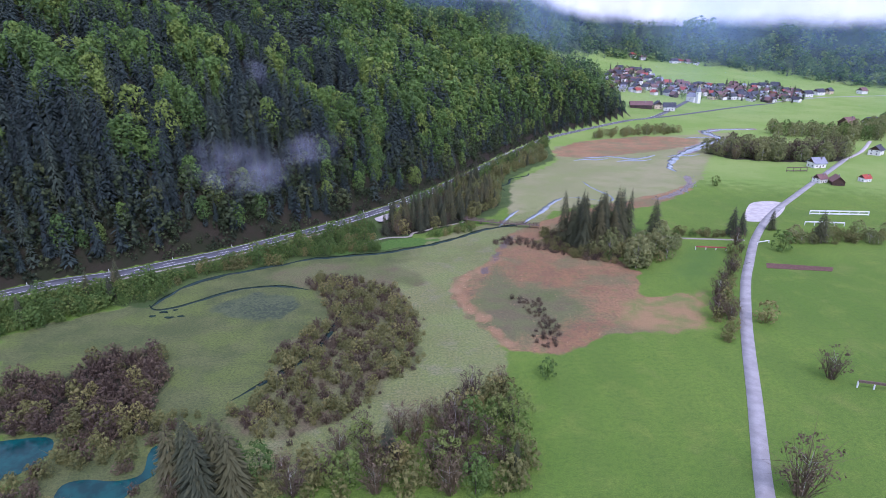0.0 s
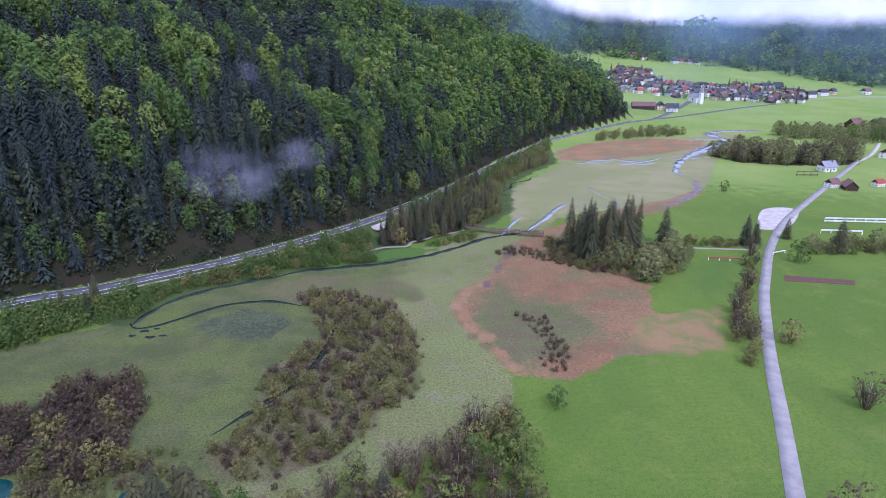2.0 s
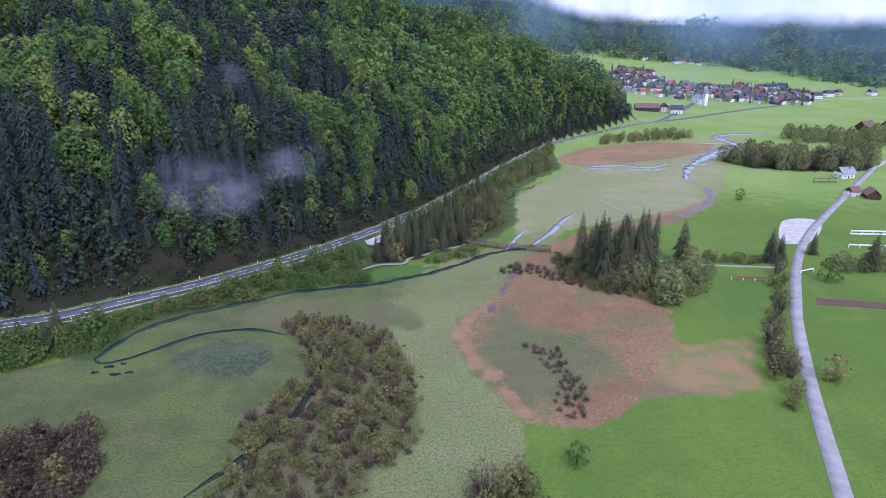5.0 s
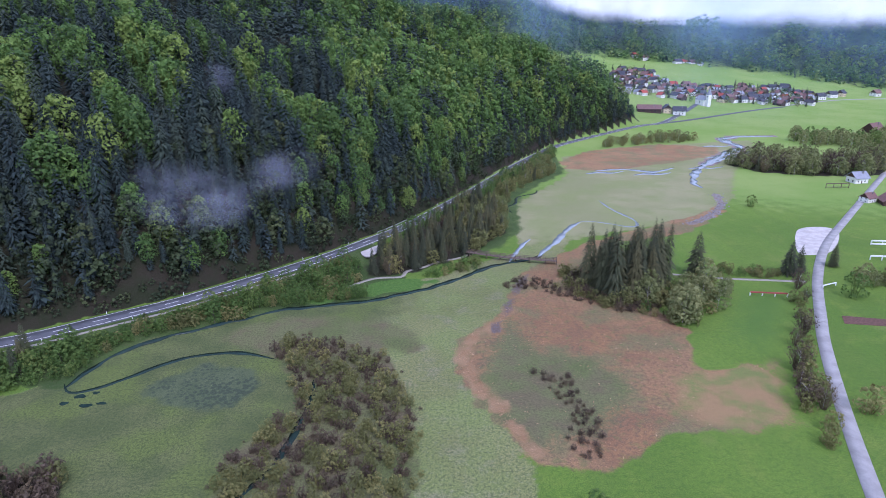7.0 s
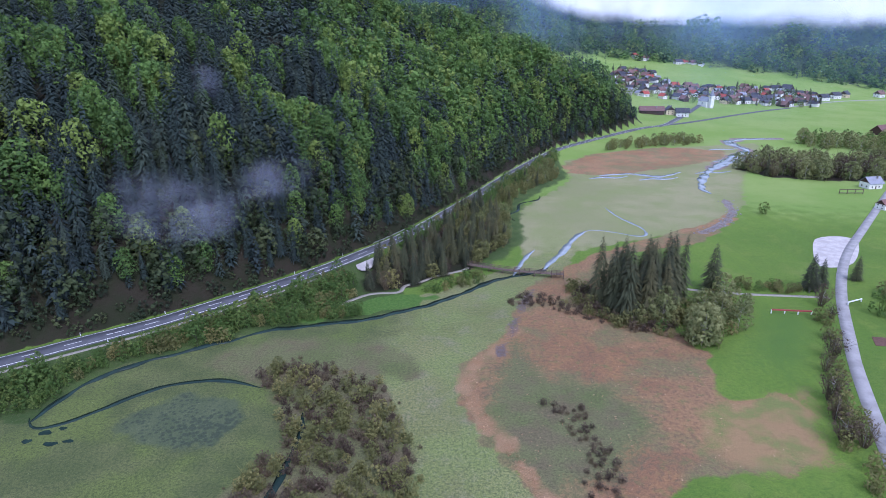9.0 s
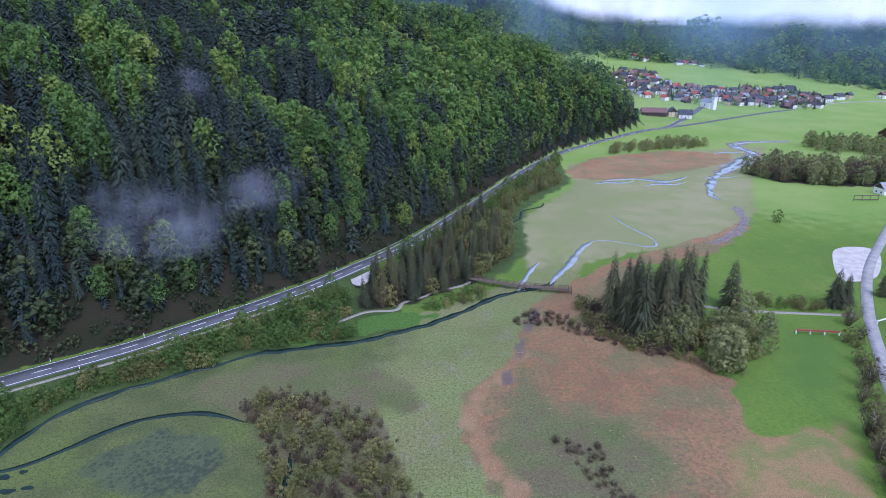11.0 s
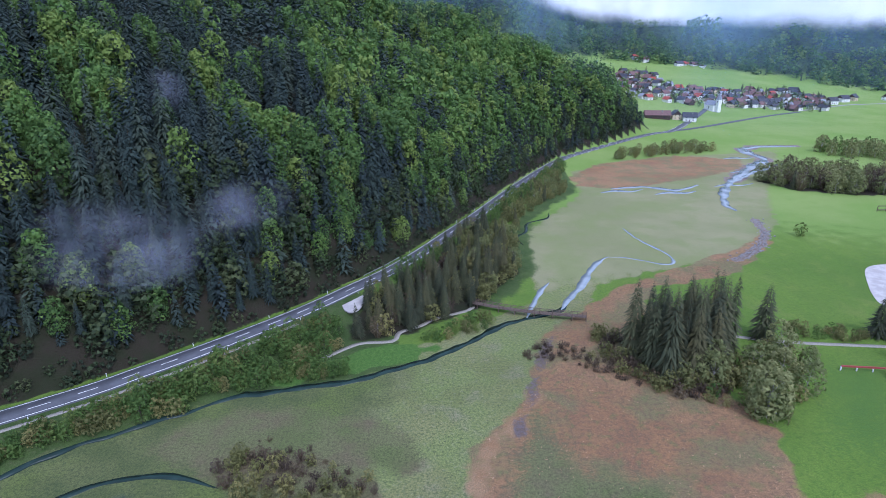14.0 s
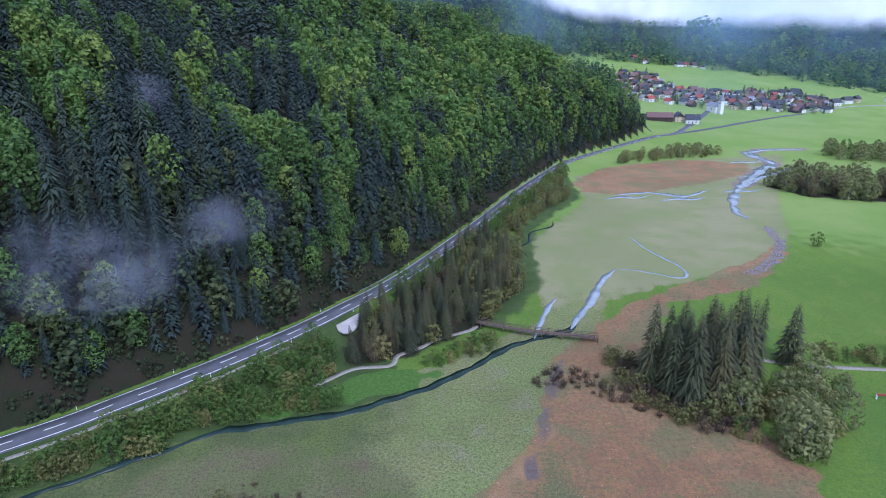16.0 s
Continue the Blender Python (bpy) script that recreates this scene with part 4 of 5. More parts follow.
def plant(poly, gap, mix, seed, edge=0.0, dry=(), clear=6.6):
    """Fills a stretch of land with a mix of (kinds, share, low, high), sizes as a factor; past the quota of a kind, the rest is joined."""
    rng = np.random.default_rng(seed)
    x, y = spread(poly, gap, seed, edge)
    keep = (line_distance(x, y, ROAD_LINE)[0] > clear) & (line_distance(x, y, LANE)[0] > 4.2)
    x, y = x[keep], y[keep]
    for pool in dry:
        keep = inside(x, y, pool) < -1.5
        x, y = x[keep], y[keep]
    z = height(x, y)
    share = np.cumsum([m[1] for m in mix])
    clump = waves(x, y, 16, seed) * 0.5 + 0.5
    for i in range(len(x)):
        u = np.clip(0.5 * rng.uniform() + 0.5 * clump[i], 0, 0.999) * share[-1]
        kinds, _, lo, hi = mix[int(np.searchsorted(share, u))]
        key, s = kinds[0].name, rng.uniform(lo, hi)
        used[key] = used.get(key, 0) + 1
        if used[key] <= QUOTA:
            stand(kinds[rng.integers(len(kinds))], x[i], y[i], s, rng, 4, z[i])
        else:
            left_over.setdefault(key, (kinds, []))[1].append((x[i], y[i], s))


def single(kinds, x, y, h, unit, seed):
    rng = np.random.default_rng(seed)
    ob = stand(kinds[seed % len(kinds)], x, y, h / unit, rng, 1)
    if kinds is SPRUCES:
        ob.scale = (ob.scale[0] * 1.3, ob.scale[1] * 1.3, ob.scale[2])
    return ob


plant(ISLAND, 3.2, [(OLIVE_SHRUBS, 0.5, 0.6, 1.35), (BROWN_SHRUBS, 0.5, 0.45, 0.95)], 1)
plant(THICKET, 3.6, [(BROWN_SHRUBS, 0.7, 0.8, 1.5), (OLIVE_SHRUBS, 0.3, 0.9, 1.6)], 2)
plant(POOLSIDE, 3.8, [(OLIVE_SHRUBS, 0.55, 0.6, 1.4), (BROWN_SHRUBS, 0.45, 0.6, 1.2)], 22, 0, (POOL1, POOL2))
plant(WESTWOOD, 4.5, [(SPRUCES, 0.4, 0.35, 0.6), (GREEN_SHRUBS, 0.6, 0.7, 1.4)], 23)
plant(SHORE, 4.6, [(LEAFY, 0.3, 0.5, 0.9), (BARE, 0.2, 0.5, 0.9), (OLIVE_SHRUBS, 0.3, 1.0, 2.0), (SPRUCES, 0.2, 0.4, 0.7)], 3)
plant(GROVE, 5.2, [(SPRUCES, 0.6, 0.45, 0.78), (OLIVE_SHRUBS, 0.2, 1.0, 2.2), (BARE, 0.2, 0.5, 0.85)], 4, 1.5)
plant(BANK, 3.2, [(LEAFY, 0.45, 0.35, 0.75), (OLIVE_SHRUBS, 0.15, 0.8, 1.6), (GREEN_SHRUBS, 0.4, 0.8, 1.5)], 5, clear=9.5)
plant(BANK0, 4.4, [(LEAFY, 0.35, 0.35, 0.6), (GREEN_SHRUBS, 0.45, 0.7, 1.3), (OLIVE_SHRUBS, 0.2, 0.8, 1.4)], 6, clear=10.5)
plant(KNOLL, 4.5, [(SPRUCES, 1.0, 0.95, 1.35)], 7)
plant(COPSE, 4.6, [(WILLOWS, 0.5, 0.5, 1.0), (OLIVE_SHRUBS, 0.5, 0.9, 1.7)], 8)
plant(HEDGE, 4.2, [(BARE, 0.4, 0.5, 0.85), (OLIVE_SHRUBS, 0.4, 0.8, 1.6), (LEAFY, 0.2, 0.5, 0.8)], 9)
plant(HEDGEROW, 4.4, [(OLIVE_SHRUBS, 0.6, 0.9, 1.6), (WILLOWS, 0.4, 0.4, 0.7)], 10)
plant(HEDGEROW2, 2.8, [(OLIVE_SHRUBS, 0.6, 0.6, 1.1), (GREEN_SHRUBS, 0.4, 0.5, 1.0)], 11)
plant(FARGROVE, 8.0, [(WILLOWS, 0.6, 0.9, 1.3), (BARE, 0.2, 0.9, 1.4), (SPRUCES, 0.2, 0.6, 0.9)], 12)
plant(FARGROVE, 9.0, [(WILLOWS, 0.6, 0.4, 0.8), (GREEN_SHRUBS, 0.4, 0.9, 1.5)], 28)
plant(FARGROVE2, 10, [(WILLOWS, 0.6, 0.9, 1.3), (LEAFY, 0.4, 0.9, 1.3)], 13)
plant(FARHEDGE, 7, [(OLIVE_SHRUBS, 0.6, 1.2, 2.2), (WILLOWS, 0.4, 0.5, 0.9)], 14)
plant(FARBANK, 4.8, [(SPRUCES, 0.2, 0.32, 0.55), (OLIVE_SHRUBS, 0.4, 1.0, 2.0), (WILLOWS, 0.3, 0.4, 0.7)], 15, 1.0)
plant(RUSTSHRUB, 2.4, [(BROWN_SHRUBS, 1.0, 0.3, 0.6)], 17, 1.0)
plant(KNOLLFOOT, 3.0, [(OLIVE_SHRUBS, 0.4, 0.7, 1.4), (BROWN_SHRUBS, 0.4, 0.6, 1.1), (GREEN_SHRUBS, 0.2, 0.6, 1.2)], 25)
plant(LANEBANK, 4.2, [(OLIVE_SHRUBS, 0.4, 1.0, 1.9), (LEAFY, 0.4, 0.45, 0.75), (GREEN_SHRUBS, 0.2, 0.8, 1.4)], 26)
plant([*ROAD[1:9], *CREEK[1:12][::-1]], 4.2, [(OLIVE_SHRUBS, 0.25, 0.6, 1.2), (GREEN_SHRUBS, 0.5, 0.6, 1.2), (LEAFY, 0.25, 0.3, 0.55)], 27, 2.5, clear=11.0)
CREEKSIDE = [(a - 1.6, b + 2.6) for a, b in CREEK[:12]] + [(a - 4.4, b + 9.0) for a, b in CREEK[:12][::-1]]
plant(CREEKSIDE, 2.9, [(GREEN_SHRUBS, 0.6, 0.7, 1.3), (OLIVE_SHRUBS, 0.15, 0.6, 1.2), (LEAFY, 0.25, 0.3, 0.6)], 29, clear=9.5)
plant([(-165, 160), (-142, 163.6), (-122, 181), (-109, 190), (-104, 200), (-112, 206), (-140, 190), (-165, 176)], 3.2, [(GREEN_SHRUBS, 0.6, 0.8, 1.5), (LEAFY, 0.4, 0.4, 0.7)], 30, clear=10.0)
plant([(a * 1.0 - 0.12 * (-32 - a), b + 0.09 * (b - 160)) for a, b in ISLAND], 5.5, [(BROWN_SHRUBS, 0.7, 0.2, 0.5), (OLIVE_SHRUBS, 0.3, 0.3, 0.7)], 32)
plant(RUSTTOP, 2.6, [(BROWN_SHRUBS, 0.8, 0.35, 0.7), (OLIVE_SHRUBS, 0.2, 0.4, 0.7)], 18)
plant(CORNER, 3.4, [(GREEN_SHRUBS, 0.6, 0.7, 1.2), (OLIVE_SHRUBS, 0.4, 0.7, 1.2)], 16)
for kinds, x, y, h, unit in (
    (SPRUCES, 100.6, 258, 19.2, 20), (SPRUCES, 138, 257.8, 14.8, 20), (SPRUCES, 143.7, 260.2, 11.8, 20), (SPRUCES, 161.2, 265.7, 10.5, 20),
    (SPRUCES, 172.8, 247, 16, 20), (GREEN_SHRUBS, 149.6, 236.1, 10.5, 4), (GREEN_SHRUBS, 28.7, 137.7, 6.6, 4), (OLIVE_SHRUBS, 106.1, 168.8, 8.5, 4),
    (BARE, 106, 135.2, 11, 12), (BARE, 72.5, 93, 16, 12), (WILLOWS, 80, 219, 15, 12), (GREEN_SHRUBS, 175, 356, 7.5, 4),
    (SPRUCES, -52, 96, 19.5, 20), (SPRUCES, -47, 98, 18.5, 20), (SPRUCES, -56, 97, 17, 20), (SPRUCES, -43, 95, 17.5, 20), (SPRUCES, -49, 93, 18, 20), (SPRUCES, -12, 103, 12, 20),
):
    single(kinds, x, y, h, unit, int(abs(x)))

plant(VILLAGE, 15, [(LEAFY, 0.5, 0.5, 0.9), (SPRUCES, 0.2, 0.45, 0.8), (WILLOWS, 0.3, 0.5, 0.8)], 24)
for key, (kinds, spots) in left_over.items():
    spots = np.array(spots)
    shapes = []
    for r in kinds:
        co = []
        for o in r.children:
            buf = np.empty(len(o.data.vertices) * 3, np.float32)
            o.data.vertices.foreach_get("co", buf)
            if "trunk" not in o.name:
                co.append(buf.reshape(-1, 3, 3))
        shapes.append(np.concatenate(co))
    mass(key + "_thicket", shapes, spots[:, 0], spots[:, 1], spots[:, 2], kinds[0].children[0].data.materials[0], "dense thicket of " + kinds[0]["label"], "thicket", 77)

for root in (*SPRUCES, *LEAFY, *WILLOWS, *BARE, *BROWN_SHRUBS, *OLIVE_SHRUBS, *GREEN_SHRUBS):
    drop_kind(root)


# ---- sedge and reed tussocks ----
def tussocks(name, poly, gap, size, mat, label, seed, edge=0.5):
    rng = np.random.default_rng(seed)
    x, y = spread(poly, gap, seed, edge, 0.8)
    keep = waves(x, y, 9, seed) + waves(x, y, 31, seed + 1) + rng.normal(size=len(x)) * 0.5 > -0.3
    for l, w in ((CREEK, 2.2), (RIVER, 3.0), (LOOP, 1.6)):
        keep &= line_distance(x, y, smooth_line(l, 5))[0] > w
    x, y = x[keep], y[keep]
    mass(name, [twig_shape(2, seed + q, 0.6, 0.12) for q in range(4)], x, y, rng.uniform(0.5, 1.3, len(x)) * size, mat, label, "sedge", seed, 3.0)


SEDGE = leaf_material("sedge", [(0.20, 0.25, 0.10), (0.26, 0.30, 0.13), (0.34, 0.35, 0.20)], 0.5)
REED = leaf_material("dry_reed", [(0.34, 0.20, 0.115), (0.42, 0.26, 0.15), (0.48, 0.33, 0.20)], 0.5)
MOSS = leaf_material("olive_sedge", [(0.09, 0.095, 0.04), (0.14, 0.145, 0.055), (0.16, 0.12, 0.06)], 0.2)
NEAR_MARSH = [p for p in MARSH if p[1] < 300]
tussocks("sedge_tussocks", NEAR_MARSH, 1.6, 0.34, SEDGE, "pale green sedge tussocks on the marsh", 31)
tussocks("reed_tussocks", RUST, 0.95, 0.38, REED, "rust-coloured dry reed in the wet meadow", 34)
BELT = [(a - 2.6, b + 0.6) for a, b in BELT_LINE] + [(a + 2.6, b - 0.6) for a, b in BELT_LINE[::-1]]
tussocks("reed_belt", BELT, 0.55, 0.50, REED, "feathery pinkish reed belt between marsh and wet meadow", 41)
tussocks("olive_tussocks", OLIVE, 1.3, 0.36, MOSS, "olive-brown sedge in the wet meadow", 37)


# ---- built things ----
def box(bm, x0, y0, z0, x1, y1, z1, m=None):
    vs = [bm.verts.new(v) for v in ((x0, y0, z0), (x1, y0, z0), (x1, y1, z0), (x0, y1, z0), (x0, y0, z1), (x1, y0, z1), (x1, y1, z1), (x0, y1, z1))]
    for f in ((3, 2, 1, 0), (4, 5, 6, 7), (0, 1, 5, 4), (1, 2, 6, 5), (2, 3, 7, 6), (3, 0, 4, 7)):
        bm.faces.new([vs[i] for i in f])
    if m is not None:
        bmesh.ops.transform(bm, matrix=m, verts=vs)
    return vs


def part(name, bm, material, parent, label=""):
    me = bpy.data.meshes.new(name)
    bm.to_mesh(me)
    bm.free()
    me.materials.append(material)
    ob = new(name, me)
    ob.parent = parent
    if label:
        ob["label"] = label
    return ob


def block(name, size, material, parent, bevel=0.0, label=""):
    bm = bmesh.new()
    box(bm, *size)
    if bevel:
        bmesh.ops.bevel(bm, geom=bm.edges[:], offset=bevel, segments=1, affect="EDGES")
    return part(name, bm, material, parent, label)


def beam(name, a, b, w, h, material, parent):
    """A straight squared timber between two points."""
    a, b = Vector(a), Vector(b)
    d = b - a
    m = Matrix.Translation(a) @ d.to_track_quat("X", "Z").to_matrix().to_4x4()
    bm = bmesh.new()
    vs = box(bm, 0, -w / 2, -h / 2, d.length, w / 2, h / 2, m)
    return part(name, bm, material, parent)


def house_kind(wide, deep, wall_h, roof_h, wall_mat, roof_mat, label, loft=True, category="house"):
    """A gabled house on its own base: ridge along x, with eaves, chimney, door and windows."""
    root = tagged(new("house"), label, category, "houses of the village")
    w, d = wide / 2, deep / 2
    bm = bmesh.new()
    prof = [(-d, -1.5), (d, -1.5), (d, wall_h), (0, wall_h + roof_h), (-d, wall_h)]
    ends = [[bm.verts.new((s * w, y, z)) for y, z in prof] for s in (-1, 1)]
    bm.faces.new(ends[0][::-1])
    bm.faces.new(ends[1])
    for i in range(5):
        j = (i + 1) % 5
        bm.faces.new((ends[0][i], ends[0][j], ends[1][j], ends[1][i]))
    bmesh.ops.recalc_face_normals(bm, faces=bm.faces)
    part("wall", bm, wall_mat, root)
    over, t = 0.9, 0.28
    k = roof_h / d
    for s in (-1, 1):
        bm = bmesh.new()
        pts = [(0, wall_h + roof_h + t), (s * (d + over), wall_h - over * k + t), (s * (d + over), wall_h - over * k), (0, wall_h + roof_h + 0.02)]
        a = [bm.verts.new((-w - over, y, z)) for y, z in pts]
        b = [bm.verts.new((w + over, y, z)) for y, z in pts]
        bm.faces.new(a)
        bm.faces.new(b[::-1])
        for i in range(4):
            j = (i + 1) % 4
            bm.faces.new((a[i], b[i], b[j], a[j]))
        bmesh.ops.recalc_face_normals(bm, faces=bm.faces)
        part("roof_slope", bm, roof_mat, root)
    block("chimney", (w * 0.35, -d * 0.45, wall_h + roof_h * 0.4, w * 0.35 + 0.8, -d * 0.45 + 0.8, wall_h + roof_h + 0.9), STONE, root, 0.04)
    if loft:
        for s in (-1, 1):
            bm = bmesh.new()
            x = s * (w + 0.04)
            tri = [(x, -d * 0.96, wall_h + 0.05), (x, d * 0.96, wall_h + 0.05), (x, 0, wall_h + roof_h * 0.96)]
            lo = [bm.verts.new(p) for p in tri]
            hi = [bm.verts.new((p[0] + s * 0.08, p[1], p[2])) for p in tri]
            bm.faces.new(lo)
            bm.faces.new(hi)
            for i in range(3):
                bm.faces.new((lo[i], lo[(i + 1) % 3], hi[(i + 1) % 3], hi[i]))
            bmesh.ops.recalc_face_normals(bm, faces=bm.faces)
            part("gable_board", bm, DARK_WOOD, root)
    rows = 2 if wall_h > 4.5 else 1
    for r in range(rows):
        z = 1.0 + r * 2.6
        for x in (-w * 0.55, w * 0.5):
            block("window", (x - 0.55, -d - 0.05, z, x + 0.55, -d + 0.05, z + 1.2), GLASS, root)
        for y in (-d * 0.45, d * 0.45):
            block("window", (-w - 0.05, y - 0.55, z, -w + 0.05, y + 0.55, z + 1.2), GLASS, root)
    block("door", (-0.5, -d - 0.05, 0, 0.5, -d + 0.05, 2.05), DARK_WOOD, root)
    return root


def put(root, x, y, turn, size=1.0):
    ob = copy_thing(root, pose(x, y, float(height(x, y)), 0, 0, turn))
    ob.scale = (size, size, size)
    return ob


HOUSES = [
    house_kind(14, 10, 5.2, 4.2, WHITE_WALL, ROOF_DARK, "white rendered house with a dark slate roof"),
    house_kind(13, 10, 5.2, 4.6, WHITE_WALL, ROOF_BROWN, "white rendered house with a brown tiled roof"),
    house_kind(12, 9, 5.0, 4.0, WHITE_WALL, ROOF_RED, "white rendered house with a red tiled roof"),
    house_kind(13, 10, 5.2, 4.4, CREAM_WALL, ROOF_DARK, "cream rendered house with a dark roof"),
    house_kind(16, 11, 4.2, 5.0, DARK_WOOD, ROOF_BROWN, "brown wooden barn with a brown roof", False, "barn"),
    house_kind(11, 9, 4.4, 3.8, WHITE_WALL, ROOF_GREY, "small white house with a grey roof"),
]
BIG_BARN = house_kind(27, 13, 4.2, 4.2, DARK_WOOD, ROOF_BROWN, "long farm barn with a pinkish-brown roof", False, "barn")
rng = np.random.default_rng(5)
hx, hy = spread(VILLAGE, 18.0, 3, 4.0, 0.35)
to_road = np.minimum(line_distance(hx, hy, smooth_line(ROAD, 8))[0], line_distance(hx, hy, smooth_line(ROAD2, 8))[0])
for x, y, d in zip(hx, hy, to_road):
    if d < 10 or np.hypot(x - 352, y - 812) < 22 or rng.uniform() < 0.1:
        continue
    k = rng.choice(6, p=[0.33, 0.22, 0.10, 0.09, 0.13, 0.13])
    put(HOUSES[k], x + rng.uniform(-2, 2), y + rng.uniform(-2, 2), rng.choice([20, 110]) + rng.uniform(-14, 14), rng.uniform(0.68, 0.95))
# farm below the village, hamlet above it, houses by the lane
put(BIG_BARN, 258, 752, -12)
put(HOUSES[3], 280, 752, 80)
put(HOUSES[0], 291, 742, -15)
for x, y, k in ((402, 1252, 2), (420, 1246, 1), (478, 1222, 0), (492, 1226, 2), (506, 1220, 1), (520, 1212, 5), (600, 930, 0), (625, 945, 3), (566, 905, 0), (690, 960, 1)):
    put(HOUSES[k], x, y, 15 + 7 * k)
put(HOUSES[5], 273, 410, 8, 0.85)
put(HOUSES[4], 253, 357, 70, 0.62)
put(HOUSES[1], 246, 363, 20, 0.55)
put(HOUSES[2], 276, 364, 15, 0.5)
put(HOUSES[0], 349, 455, 40, 0.8)
put(HOUSES[0], 457, 612, 10)
put(HOUSES[4], 436, 618, 25)
put(HOUSES[5], 262, 300, 60, 0.6)
for r in (*HOUSES, BIG_BARN):
    for o in (*r.children_recursive, r):
        bpy.data.objects.remove(o)


def church(x, y, turn):
    root = tagged(new("church"), "small white village church with a pointed tower", "church")
    block("nave", (-5, -7, -1.5, 5, 9, 7), WHITE_WALL, root)
    bm = bmesh.new()
    v = [bm.verts.new(p) for p in ((-5.6, -7.4, 6.8), (5.6, -7.4, 6.8), (5.6, 9.4, 6.8), (-5.6, 9.4, 6.8), (0, -7.4, 12.2), (0, 9.4, 12.2))]
    for f in ((0, 1, 4), (1, 2, 5, 4), (2, 3, 5), (3, 0, 4, 5), (3, 2, 1, 0)):
        bm.faces.new([v[i] for i in f])
    part("nave_roof", bm, ROOF_GREY, root)
    tower = block("tower", (-2.4, -12, -1.5, 2.4, -7.1, 14), WHITE_WALL, root, 0.1)
    bm = bmesh.new()
    bmesh.ops.create_cone(bm, cap_ends=True, segments=8, radius1=3.3, radius2=0.08, depth=9.0, matrix=Matrix.Translation((0, -9.5, 18.5)))
    part("spire", bm, ROOF_GREY, root)
    for s in (-1, 1):
        block("window", (s * 5 - 0.06, 0, 2.5, s * 5 + 0.06, 1.2, 5.5), GLASS, root)
        block("belfry_opening", (s * 2.4 - 0.06, -10.2, 10.5, s * 2.4 + 0.06, -8.9, 12.5), GLASS, tower)
    root.matrix_world = pose(x, y, float(height(x, y)), 0, 0, turn)


church(352, 815, 15)


def footbridge(line, deck):
    root = tagged(new("footbridge"), "long brown wooden footbridge over the stream and marsh", "bridge")
    c = smooth_line(line, 1.9)
    t = np.gradient(c, axis=0)
    t /= np.linalg.norm(t, axis=1)[:, None]
    s = np.stack([-t[:, 1], t[:, 0]], 1)
    for i in range(len(c) - 1):
        a, b = c[i], c[i + 1]
        beam("deck_panel", (*a, deck), (*b, deck), 2.0, 0.16, TIMBER, root)
        for q in (-1, 1):
            pa, pb = a + s[i] * q, b + s[i + 1] * q
            beam("handrail", (*pa, deck + 1.1), (*pb, deck + 1.1), 0.14, 0.14, TIMBER, root)
            beam("mid_rail", (*pa, deck + 0.6), (*pb, deck + 0.6), 0.10, 0.10, TIMBER, root)
    for i in range(len(c)):
        for q in (-1, 1):
            p = c[i] + s[i] * q
            beam("post", (*p, deck - 0.1), (*p, deck + 1.2), 0.16, 0.16, TIMBER, root)
            if i % 3 == 1:
                beam("pile", (*p, -0.5), (*p, deck), 0.26, 0.26, TIMBER, root)


footbridge([(11.5, 285.2), (20.0, 281.0), (31.7, 276.7), (48.5, 272.6)], 1.5)


def rail(name, a, b, tall, posts, board_mat, post_mat, label, boards=1, thick=0.5):
    """A long horizontal board or two on upright posts."""
    root = tagged(new(name), label, "rail")
    a, b = np.array(a, float), np.array(b, float)
    z = float(height(a[0], a[1]))
    for k in range(posts):
        p = a + (b - a) * k / (posts - 1)
        beam("post", (*p, z - 0.3), (*p, z + tall), 0.28, 0.28, post_mat, root)
    for k in range(boards):
        h = tall - k * tall * 0.75
        beam("board", (*a, z + h), (*b, z + h), 0.35, thick, board_mat, root)


rail("red_rail", (112.7, 238.8), (125.4, 236.9), 1.4, 4, RED_PAINT, WHITE_PAINT, "long red board on white posts in the meadow")
rail("white_rail", (195.4, 290.9), (224.3, 287.5), 2.0, 7, WHITE_PAINT, WHITE_PAINT, "long white double rail on posts in the meadow", 2, 0.6)
rail("white_rail", (181.5, 272.3), (199.5, 269.6), 1.8, 5, WHITE_PAINT, WHITE_PAINT, "white rail on posts behind the hedge", 1, 0.6)
rail("hay_rack", (110.1, 131.0), (121.0, 127.6), 2.0, 4, TIMBER, WHITE_PAINT, "grey wooden hay rack on pale posts in the meadow", 1, 0.7)
rail("hay_rack", (243.0, 395.2), (256.9, 394.4), 3.0, 4, TIMBER, TIMBER, "brown wooden hay rack near the house", 2, 0.4)
rail("barrier", (143.0, 244.0), (149.5, 246.5), 1.2, 2, WHITE_PAINT, WHITE_PAINT, "white wooden barrier beside the lane", 1, 0.3)

# roadside posts and the crash barrier
for side in (4.6, -4.6):
    pts = offset_line(ROAD, side)
    ctr = ROAD_C
    for k in range(6 if side > 0 else 10, 330, 16):
        z = float(height(*ctr[k])) + 0.1
        root = tagged(new("delineator_post"), "white plastic roadside post with a dark band", "road post", "posts along the road")
        block("shaft", (-0.09, -0.09, -0.2, 0.09, 0.09, 1.0), WHITE_PAINT, root, 0.02)
        block("reflector", (-0.095, -0.095, 0.68, 0.095, 0.095, 0.86), GLASS, root)
        root.matrix_world = pose(*pts[k], z)
guard = tagged(new("crash_barrier"), "galvanised steel crash barrier beside the road", "barrier")
gp = offset_line(ROAD, 4.5)
k0 = int(np.argmin(np.hypot(gp[:, 0] + 30, gp[:, 1] - 306)))
